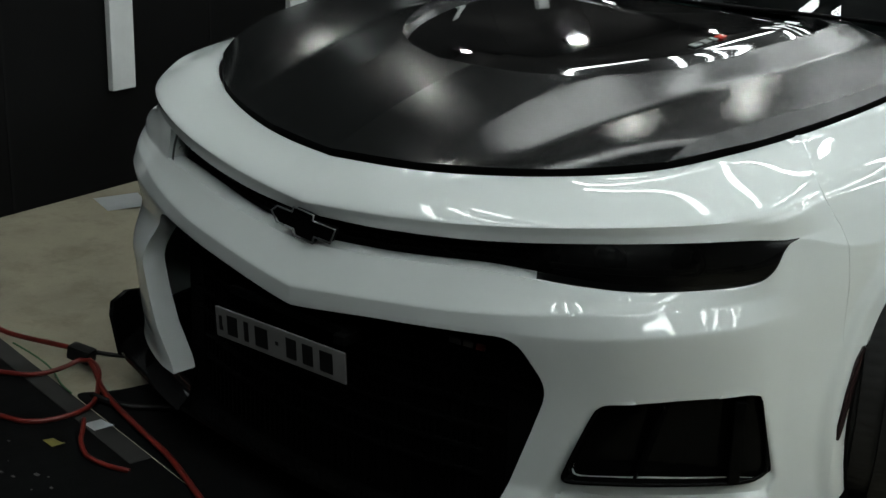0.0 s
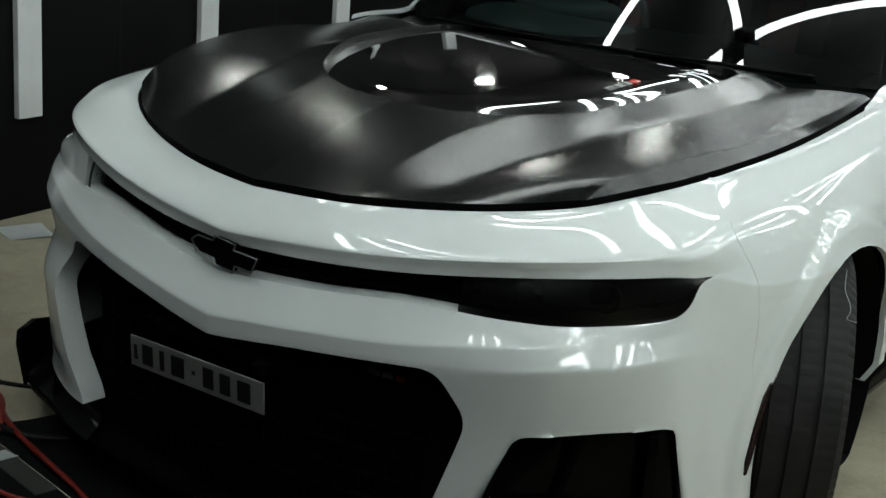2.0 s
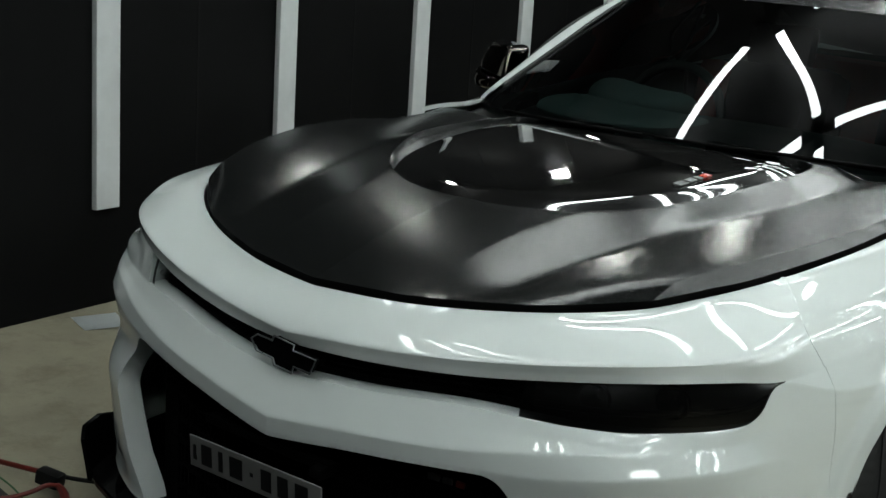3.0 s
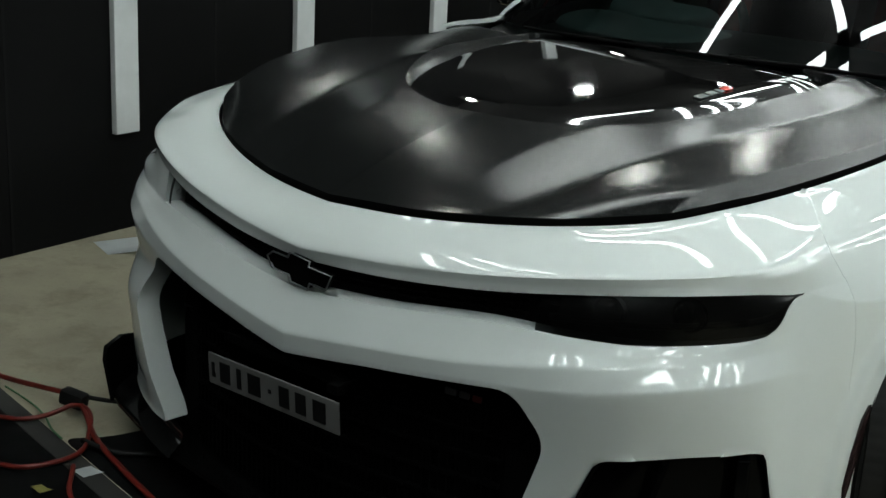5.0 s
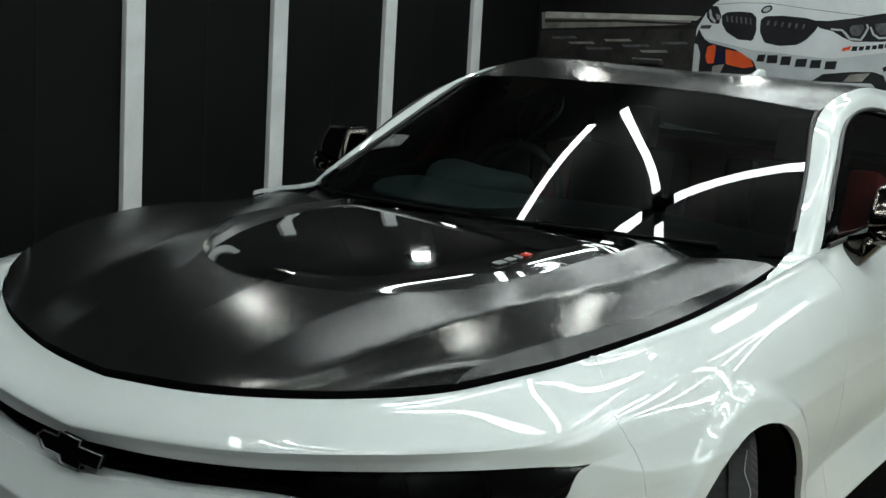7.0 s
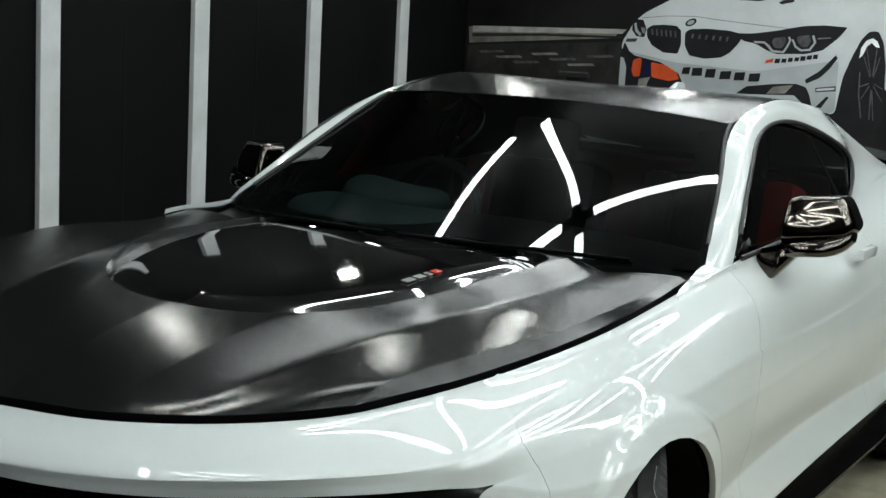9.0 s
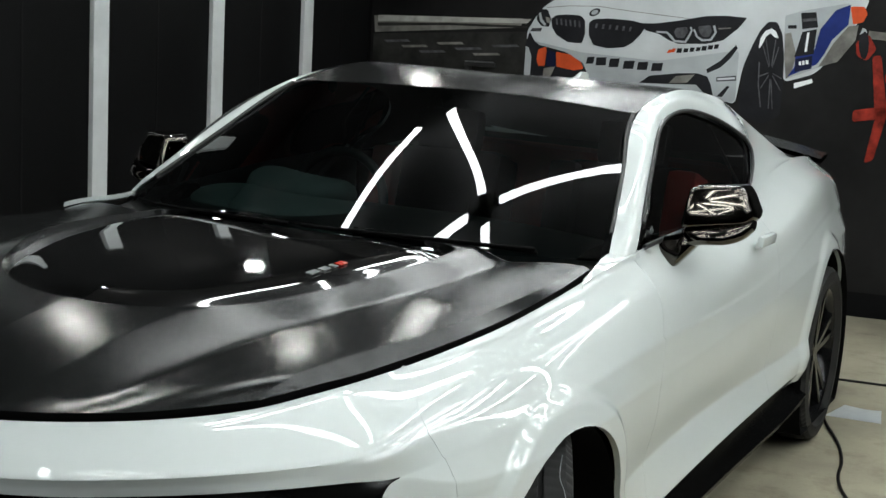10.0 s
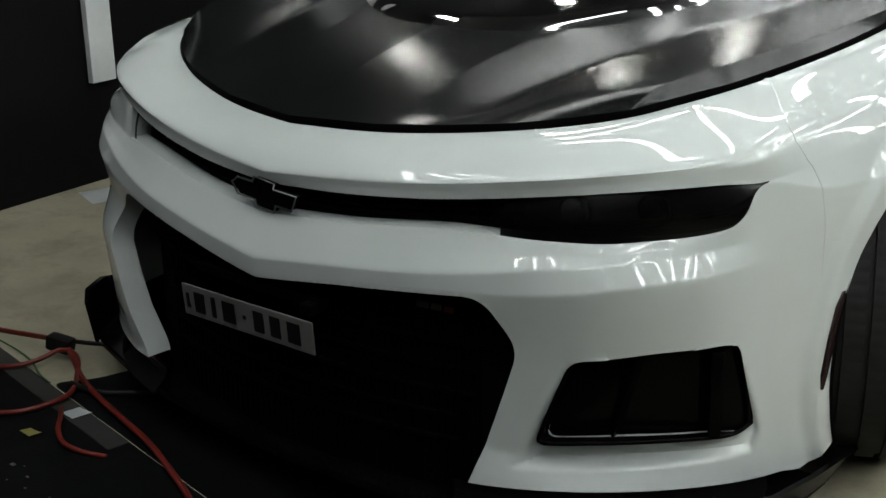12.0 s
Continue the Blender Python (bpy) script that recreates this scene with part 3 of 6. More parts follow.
HOOD_4 = [(.612, .348, .825), (.643, .445, .864), (.692, .59, .902), (.747, .85, .924), (.768, 1.17, .944), (.762, 1.46, .956)]
HOOD_5 = [(.635, .38, .832), (.665, .46, .840), (.712, .585, .853), (.768, .87, .880), (.789, 1.18, .910), (.778, 1.46, .935)]
INSERT = rounded([(0, .545), (.10, .552), (.20, .583), (.292, .640), (.360, .722), (.410, .82), (.448, .92), (.474, 1.10), (.484, 1.28), (.462, 1.395), (.30, 1.41), (0, 1.425), (-.1, 1.42), (-.1, .545)], 0.05)
HOOD_ROWS = 22
H = skin([HOOD_0, HOOD_1, HOOD_2, HOOD_3, HOOD_4, HOOD_5], np.linspace(0, 5, 151), HOOD_ROWS, sharp=(1, 4))
H = H.transpose(1, 0, 2)[::-1].copy()
H[-1, :, 0] = 0


def hood_z(x, y):
    """Height of the bonnet: a pitched middle, creases that run into the raised rim of the insert, a valley, a soft outer bulge and a ridge."""
    x, y = np.abs(np.asarray(x, float)), np.asarray(y, float)
    line = np.linspace(0, 5, 200)
    ridge = np.interp(y, *spline(HOOD_4, line)[:, 1::-1].T)
    crease = flowing(y, [.1, .25, .44, .60, .73, .82, .92, 1.10, 1.28, 1.5], [.197, .222, .236, .268, .345, .402, .444, .474, .484, .486])
    valley = flowing(y, [.1, .3, .5, .78, 1.12, 1.5], [.33, .375, .420, .492, .555, .575])
    rear = np.clip((y - .65) / .75, 0, 1)
    rear = .016 * rear * rear * (3 - 2 * rear)
    z0 = .793 + .197 * (1 - np.exp(-(y - .1) / .48)) + rear
    d_crease = flowing(y, [.1, .3, .5, .7, .9, 1.2, 1.5], [-.005, -.008, -.009, -.009, -.006, -.001, -.004])
    d_valley = flowing(y, [.1, .25, .45, .65, .9, 1.2, 1.5], [-.010, -.023, -.034, -.037, -.038, -.036, -.032])
    d_ridge = flowing(y, [.1, .3, .5, .8, 1.1, 1.5], [-.010, -.011, -.015, -.030, -.031, -.019])
    u = (x - valley) / (ridge - valley)
    falling = d_crease + (d_valley - d_crease) * (x - crease) / (valley - crease)
    rising = d_valley * (1 - u) + d_ridge * u + .014 * u * (1 - u)
    soft = .0025
    outer = soft * np.logaddexp(falling / soft, rising / soft)
    flat = np.clip(x / crease, 0, 1)
    pitch = np.clip((y - .5) / .3, 0, 1)
    middle = d_crease * ((1 - pitch) * flat + pitch * flat * flat) - rear * flat * flat
    return z0 + np.where(x < crease, middle, outer - rear)


rows_in = HOOD_ROWS * 4                     # rows from the middle to the ridge
edge_line = H[H.shape[0] - 1 - rows_in :, 0, 2].copy() + 0.016
body = H[H.shape[0] - 1 - rows_in :]
top = hood_z(body[..., 0], body[..., 1])
r = np.clip(1 - np.linspace(0, 5, 151) / 0.9, 0, 1) ** 2
body[..., 2] = top - (top[:, :1] - edge_line[:, None]) * r[None, :]
band = H[: H.shape[0] - rows_in]
f = np.linspace(1, 0, band.shape[0])[:, None]
low = band[0, :, 2] + 0.016
band[..., 2] = low[None, :] * f + band[-1, :, 2][None, :] * (1 - f)
keep = np.ones((H.shape[0] - 1, H.shape[1] - 1), bool)
rim = cut(H, keep, (0, 1), INSERT)
edge = np.zeros(H.shape[:2], bool)
edge[0, :], edge[:, 0], edge[:, -1] = True, True, True
hood = panel(H, keep, [(rim, (-.006, .004, -.03)), (edge, (-.002, .004, -.028))])
with_rim = len(panel(H, keep, [(rim, (-.006, .004, -.03))])[1])
bonnet = mesh_of("bonnet", *mirrored(*hood), M_SATIN, sharp=4)
bonnet.materials.append(M_MESH)
bonnet.polygons.foreach_set("material_index", [1 if k % len(hood[1]) >= with_rim else 0 for k in range(len(bonnet.polygons))])    # turned-down edges coloured black for the dark that they reflect
part("bonnet", bonnet, CAR, "satin black bonnet")
RIM_LINE = np.array([p for p in INSERT if p[0] > -.002])
SEGMENTS = RIM_LINE[:-1], np.diff(RIM_LINE, axis=0)


def insert_z(x, y):
    """Height of the gloss insert: sunk at its rim, domed inside."""
    p, d = SEGMENTS
    q = np.array([abs(x), y])
    if not inside(INSERT, np.array(abs(x)), np.array(y)):
        u = 0
    else:
        k = np.clip(((q - p) * d).sum(1) / ((d**2).sum(1) + 1e-12), 0, 1)
        u = min(float(np.sqrt((((p + k[:, None] * d) - q) ** 2).sum(1).min())) / .12, 1)
    return float(hood_z(np.array(x), np.array(y))) - .022 + .016 * u * u * (3 - 2 * u)


K = skin([HOOD_0, HOOD_1, [(x + .03 * (y > .7), y, z) for x, y, z in HOOD_2]], np.linspace(1.2, 5, 130), 20)
K = K.transpose(1, 0, 2)[::-1].copy()
K[-1, :, 0] = 0
for v in K.reshape(-1, 3):
    v[2] = insert_z(v[0], v[1])
kv = panel(K, np.ones((K.shape[0] - 1, K.shape[1] - 1), bool))
part("bonnet_insert", mesh_of("bonnet_insert", *mirrored(*kv), M_GLOSS), CAR, "gloss black bonnet insert")

# greenhouse
RAIL_W = [(.806, 1.715, .972), (.735, 2.0, 1.17), (.668, 2.27, 1.275), (.64, 2.6, 1.305), (.665, 2.88, 1.27), (.72, 3.06, 1.20), (.75, 3.05, 1.12), (.784, 2.9, 1.022), (.758, 3.3, 1.066), (.716, 3.74, 1.092)]
RAIL_R = [(.768, 1.615, .966), (.685, 1.925, 1.145), (.602, 2.215, 1.298), (.592, 2.6, 1.366), (.585, 2.9, 1.360), (.592, 3.15, 1.336), (.604, 3.35, 1.282), (.632, 3.6, 1.205), (.660, 3.80, 1.140), (.685, 3.95, 1.100)]
RAIL_M = [tuple((np.array(a) + np.array(b)) / 2 + np.array((.010, -.003, .009))) for a, b in zip(RAIL_W, RAIL_R)]
R = skin([RAIL_R, RAIL_M, RAIL_W], np.linspace(0, 9, 110), 8)
for _ in range(25):
    R[1:-1] = (R[:-2] + 2 * R[1:-1] + R[2:]) / 4
R[0] += (.004, -.022, -.022)
rv, rf = panel(R, np.ones((R.shape[0] - 1, R.shape[1] - 1), bool))
part("roof_pillar", mesh_of("roof_pillar", rv, rf, M_PAINT), CAR)
part("roof_pillar", mesh_of("roof_pillar", *other_side(rv, rf), M_PAINT), CAR)
lining = [(p[0] - .022, p[1], p[2] - .012) for p in rv]
part("pillar_trim", mesh_of("pillar_trim", lining, rf, M_VOID), CAR, "black inner pillar trim")
part("pillar_trim", mesh_of("pillar_trim", *other_side(lining, rf), M_VOID), CAR, "black inner pillar trim")
for side in (1, -1):
    bm = bmesh.new()
    box(bm, side * .655 - .008, side * .655 + .008, 2.75, 3.85, .45, 1.035, .004)
    part("side_trim", from_bm("side_trim", bm, M_VOID), CAR, "black inner side trim")
s = np.linspace(0, 7, 60)
wtop = spline(RAIL_W, s)
belt_y = np.interp(s, [0, 7], [1.70, 2.9])
belt_pts = np.array(LINE_A)
wbot = np.stack([np.interp(belt_y, belt_pts[8:14, 1], belt_pts[8:14, 0]), belt_y, np.interp(belt_y, belt_pts[8:14, 1], belt_pts[8:14, 2])], 1)
v = np.linspace(0, 1, 8)[None, :, None]
SG = wbot[:, None] * (1 - v) + wtop[:, None] * v
SG[..., 0] += -0.012 + 0.02 * np.sin(np.pi * v[..., 0])
sv, sf = panel(SG, np.ones((SG.shape[0] - 1, SG.shape[1] - 1), bool))
part("side_window", mesh_of("side_window", sv, [f[::-1] for f in sf], M_SIDEGLASS), CAR, "tinted side window")
part("side_window", mesh_of("side_window", *other_side(sv, [f[::-1] for f in sf]), M_DARKGLASS), CAR, "dark tinted side window")


def cross_surface(edge, crown, n=28, rows=24):
    """A surface over the full width: edge line (right half) and its crown line on the centre; round across."""
    e, c = spline(edge, np.linspace(0, len(edge) - 1, rows)), spline(crown, np.linspace(0, len(crown) - 1, rows))
    k = np.linspace(-1, 1, n)
    g = np.zeros((n, rows, 3))
    for i, f in enumerate(k):
        w = 1 - abs(f) ** 2.2
        g[i] = e + (c - e) * w
        g[i, :, 0] = e[:, 0] * f
    return g


G = cross_surface([(.772, 1.615, .958), (.686, 1.915, 1.132), (.602, 2.21, 1.295)], [(0, 1.32, .958), (0, 1.72, 1.165), (0, 2.10, 1.338)])
gv, gf = panel(G, np.ones((G.shape[0] - 1, G.shape[1] - 1), bool))
part("windscreen", mesh_of("windscreen", gv, [f[::-1] for f in gf], M_GLASS), CAR, "dark tinted windscreen")
G = cross_surface([(.602, 2.21, 1.298), (.592, 2.6, 1.364), (.585, 2.9, 1.358), (.578, 3.15, 1.318)], [(0, 2.105, 1.34), (0, 2.5, 1.382), (0, 2.9, 1.376), (0, 3.25, 1.325)])
gv, gf = panel(G, np.ones((G.shape[0] - 1, G.shape[1] - 1), bool))
part("roof", mesh_of("roof", gv, [f[::-1] for f in gf], M_SATIN), CAR, "satin black roof")
G = cross_surface([(.578, 3.15, 1.306), (.58, 3.35, 1.256), (.605, 3.6, 1.183), (.645, 3.82, 1.11)], [(0, 3.25, 1.325), (0, 3.5, 1.25), (0, 3.8, 1.15), (0, 4.05, 1.07)])
gv, gf = panel(G, np.ones((G.shape[0] - 1, G.shape[1] - 1), bool))
part("rear_window", mesh_of("rear_window", gv, [f[::-1] for f in gf], M_REARGLASS), CAR)
G = cross_surface([(.69, 3.78, 1.068), (.66, 4.25, 1.05), (.62, 4.65, 1.03), (.45, 4.80, 1.02)], [(0, 4.02, 1.075), (0, 4.3, 1.07), (0, 4.6, 1.06), (0, 4.82, 1.05)])
gv, gf = panel(G, np.ones((G.shape[0] - 1, G.shape[1] - 1), bool))
part("boot_lid", mesh_of("boot_lid", gv, [f[::-1] for f in gf], M_PAINT), CAR)


# wheels
def lathe(profile, n=72, tread=None):
    """A ring round the x axis from (x, radius) places; tread(k, j): how far place j of step k is sunk."""
    vs, fs, m = [], [], len(profile)
    for k in range(n):
        a = 2 * math.pi * k / n
        vs += [(x, (r - (tread(k, j) if tread else 0)) * math.cos(a), (r - (tread(k, j) if tread else 0)) * math.sin(a)) for j, (x, r) in enumerate(profile)]
    for k in range(n):
        for j in range(m - 1):
            fs.append((k * m + j, k * m + j + 1, ((k + 1) % n) * m + j + 1, ((k + 1) % n) * m + j))
    return vs, fs


def wheel(x, y, z, radius, width, steer):
    w = new("wheel")
    w.parent = CAR
    w["label"] = "black alloy wheel with a low-profile tyre"
    w.matrix_world = pose(x, y, z, 0, 0, steer) @ Matrix.Diagonal((1 if x > 0 else -1, 1, 1, 1))
    h, r = width / 2, radius
    prof = [(-h + .02, r - .09), (-h, r - .06), (-h + .004, r - .02), (-h + .018, r - .006)]
    x0, x1 = -h + .018, h - .018
    for g in np.linspace(x0, x1, 6)[1:-1]:
        prof += [(g - .006, r), (g - .0055, r - .009), (g + .0055, r - .009), (g + .006, r)]
    prof += [(x1, r - .006), (h - .004, r - .02), (h, r - .06), (h - .02, r - .09)]
    last = len(prof) - 1

    def sipes(k, j):
        if j in (2, 3, last - 3, last - 2):
            return .0035 if k % 3 == 0 else 0
        if 3 < j < last - 3 and (j - 4) % 4 in (0, 3):                         # slanting cuts across the blocks
            return .0035 if (k + (1 if (j - 4) % 4 == 0 else 0) + j // 4) % 3 == 0 else 0
        return 0

    part("tyre", mesh_of("tyre", *lathe(prof, 252, sipes), M_RUBBER, sharp=30), w, "black rubber tyre with grooved tread")
    rr = r - .088
    part("rim", mesh_of("rim", *lathe([(h - .02, rr), (h - .03, rr - .012), (h - .06, rr - .03), (-h + .02, rr - .02)]), M_RIM, sharp=40), w)
    part("brake_disc", mesh_of("brake_disc", *lathe([(.02, .19), (.03, .19), (.03, .07), (.02, .07)]), M_SILVER, sharp=30), w)
    for k in range(10):
        a = 2 * math.pi * (k // 2) / 5 + (0.16 if k % 2 else -0.16)
        bm = bmesh.new()
        box(bm, -.012, .012, -.014, .014, .03, rr - .01, .004, pose(h - .055, 0, 0, math.degrees(a), 0, 0) @ pose(0, 0, 0, 0, 4, 0))
        part("spoke", from_bm("spoke", bm, M_RIM), w)
    part("hub", mesh_of("hub", *lathe([(h - .04, .0), (h - .04, .035), (h - .07, .06), (h - .1, .06)], 32), M_RIM, sharp=40), w)
    return w


for side in (1, -1):
    wheel(side * .80, *FRONT_AXLE, .342, .285, 24)
    wheel(side * .778, *REAR_AXLE, .349, .305, 0)
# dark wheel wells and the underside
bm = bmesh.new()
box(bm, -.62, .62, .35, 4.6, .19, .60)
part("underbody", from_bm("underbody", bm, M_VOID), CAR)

# ---- car details ----
def plan_y(x, z):
    """How far back the nose lies at a breadth and height (below the slit)."""
    t = np.linspace(0, 6, 61)
    a = spline(LINE_F, t)
    return float(np.interp(abs(x), a[:, 0], a[:, 1]))


def strip_between(top, bottom, s0, s1, n, back, material, name, parent, label="", rows=6, both=True):
    """A sunken surface between two body lines, set back along y."""
    s = np.linspace(s0, s1, n)
    a, b = spline(top, s), spline(bottom, s)
    v = np.linspace(0, 1, rows)[None, :, None]
    g = a[:, None] * (1 - v) + b[:, None] * v
    g[..., 1] += back
    verts, faces = panel(g, np.ones((n - 1, rows - 1), bool))
    if both == "joined":
        return part(name, mesh_of(name, *mirrored(verts, faces), material), parent, label)
    out = part(name, mesh_of(name, verts, faces, material), parent, label)
    part(name, mesh_of(name, *other_side(verts, faces), material), parent, label)
    return out


# slit grille: backing and a honeycomb of thin bars
strip_between(LINE_T, LINE_C, 0, 2.55, 50, 0.045, M_VOID, "grille_backing", CAR, both="joined")
bm = bmesh.new()
for side in (1, -1):
    for k in range(26):
        x = side * (0.012 + k * 0.018)
        s = np.interp(abs(x), [0, .2, .4, .58], [0, 1, 2, 3])
        a, b = spline(LINE_T, [s])[0], spline(LINE_C, [s])[0]
        box(bm, x - .0018, x + .0018, a[1] + .034, a[1] + .042, b[2] + .012, a[2] - .008)
for f in (0.25, 0.5, 0.75):
    pts = [(x, float(spline(LINE_T, [np.interp(abs(x), [0, .2, .4, .58], [0, 1, 2, 3])])[0][1]) + .034,
            float((1 - f) * spline(LINE_T, [np.interp(abs(x), [0, .2, .4, .58], [0, 1, 2, 3])])[0][2] + f * spline(LINE_C, [np.interp(abs(x), [0, .2, .4, .58], [0, 1, 2, 3])])[0][2])) for x in np.linspace(-.47, .47, 40)]
    for p, q in zip(pts[:-1], pts[1:]):
        box(bm, p[0], q[0], (p[1] + q[1]) / 2 - .005, (p[1] + q[1]) / 2 + .005, (p[2] + q[2]) / 2 - .0018, (p[2] + q[2]) / 2 + .0018)
part("upper_grille", from_bm("upper_grille", bm, M_MESH), CAR, "black mesh in the narrow upper grille")

# head lamps: dark housing, reflector bowls, light bar and smoked lens
for side in (1, -1):
    lamp = new("headlight")
    lamp.parent = CAR
    lamp["label"] = "smoked dark headlight"
    s = np.linspace(2.55, 5.97 if side > 0 else FAR_SLIT - .02, 48)
    a, b = spline(LINE_T, s), spline(LINE_C, s)
    for nm, back, mat, lo, hi in (("lens", .006, M_LENS, 0, 1), ("housing", .05, M_LAMPBOX, -.05, 1.05)):
        v = np.linspace(lo, hi, 10)[None, :, None]
        g = a[:, None] * (1 - v) + b[:, None] * v
        bulge = np.sin(np.pi * np.clip(v[..., 0], 0, 1))
        g[..., 1] += back + (0.010 * (1 - v[..., 0]) - 0.004 * bulge) * (nm == "lens") + 0.03 * bulge * (nm == "housing")
        verts, faces = panel(g, np.ones((47, 9), bool))
        if side < 0:
            verts, faces = other_side(verts, faces)
        part(nm, mesh_of(nm, verts, faces, mat), lamp)
    for cx, cz in ((.60, .688), (.715, .692))[: 2 if side > 0 else 1]:
        ring = lathe([(0, .034), (-.012, .034), (-.012, .027), (.02, .010), (.02, 0)], 28)
        vs = [(side * (cx + y * .95), plan_y(cx, .69) + .082 + x, cz + z * .9) for x, y, z in ring[0]]
        part("projector", mesh_of("projector", vs, ring[1], M_MESH, sharp=30), lamp)
    mid = [tuple(.32 * p + .68 * q + np.array((0, .03, 0))) for p, q in zip(spline(LINE_T, np.linspace(2.6, s[-1] * .9 if side > 0 else s[-1] - .03, 9)), spline(LINE_C, np.linspace(2.6, s[-1] * .9 if side > 0 else s[-1] - .03, 9)))]
    part("light_bar", tube("light_bar", [(side * p[0], p[1], p[2]) for p in mid], .006, M_LIGHTBAR), lamp)

# emblem: an outlined cross-bar shape on the slit
shape = [(-.105, .020), (-.085, .034), (-.036, .030), (-.030, .044), (.036, .036), (.032, .022), (.105, .017), (.088, -.020), (.036, -.016), (.03, -.034), (-.028, -.028), (-.034, -.012), (-.088, -.006)]
shape = [(x * .84, z * .84) for x, z in shape]
emb = new("emblem")
emb.parent = CAR
emb["label"] = "silver-outlined black emblem plate"
emb.location = (.006, .016, .655)
part("plate", from_bm("plate", extruded([(x * .96, z * .92) for x, z in shape], .012), M_MESH), emb)
part("outline", tube("outline", [(x, -.003, z) for x, z in shape], 0.0020, M_SILVER, cyclic=True, kind="POLY"), emb)

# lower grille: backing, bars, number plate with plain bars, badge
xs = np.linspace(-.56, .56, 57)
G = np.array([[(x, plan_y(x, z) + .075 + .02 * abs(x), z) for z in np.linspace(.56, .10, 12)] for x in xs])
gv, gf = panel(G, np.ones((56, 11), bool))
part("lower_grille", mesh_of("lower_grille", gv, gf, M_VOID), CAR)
for k, z in enumerate((.47, .42, .37, .32, .27, .22)):
    bm = bmesh.new()
    lim = np.interp(z, [.165, .452, .54], [.458, .552, .50]) - .06
    for p, q in zip(xs[:-1:2], xs[2::2]):
        if max(abs(p), abs(q)) > lim:
            continue
        y = plan_y((p + q) / 2, z) + .055
        box(bm, p, q, y, y + .012, z - .004, z + .004)
    part("grille_bar", from_bm("grille_bar", bm, M_MESH), CAR)
bm = bmesh.new()
for k in range(62):
    x = -.55 + k * .018
    y = plan_y(x, .3) + .06
    if abs(x) < .44:
        box(bm, x - .002, x + .002, y, y + .01, max(.12, float(np.interp(abs(x), [.42, .52], [.12, .42]))), .52 if abs(x) < .46 else .49)
part("grille_mesh", from_bm("grille_mesh", bm, M_MESH), CAR)
plate = new("number_plate")
plate.parent = CAR
plate["label"] = "white number plate with dark characters"
plate.matrix_world = pose(-.022, -.030, .412, 4, 0, 0)
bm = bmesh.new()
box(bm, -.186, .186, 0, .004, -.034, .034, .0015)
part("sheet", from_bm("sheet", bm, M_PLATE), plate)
for x, w, h in [(-.135, .030, .044), (-.093, .012, .044), (-.048, .036, .044), (-.003, .008, .008), (.038, .028, .044), (.084, .028, .044), (.135, .034, .044), (-.170, .010, .010), (-.171, .008, .03)]:
    bm = bmesh.new()
    box(bm, x - w / 2, x + w / 2, -.0015, .001, -h / 2 - (.012 if h == .010 else 0), h / 2 - (.012 if h == .010 else 0))
    part("character_bar", from_bm("character_bar", bm, M_CABLE), plate)
bm = bmesh.new()
box(bm, -.205, .15, .005, .03, .455, .475, .003)
box(bm, .12, .15, -.02, .02, .450, .472, .004)
part("plate_holder", from_bm("plate_holder", bm, M_MESH), CAR)
badge = new("grille_badge")
badge.parent = CAR
badge["label"] = "small dull badge of plain bars"
badge.matrix_world = pose(.375, plan_y(.375, .5) + .045, .490, 0, 0, 14)
for x, w, mat in ((-.032, .024, M_LIGHTBAR), (-.004, .020, M_LIGHTBAR), (.022, .018, M_RED_DULL)):
    bm = bmesh.new()
    box(bm, x - w / 2, x + w / 2, -.002, .003, -.006, .006, .001, pose(0, 0, 0, 0, 4, 0))
    part("badge_bar", from_bm("badge_bar", bm, mat), badge)

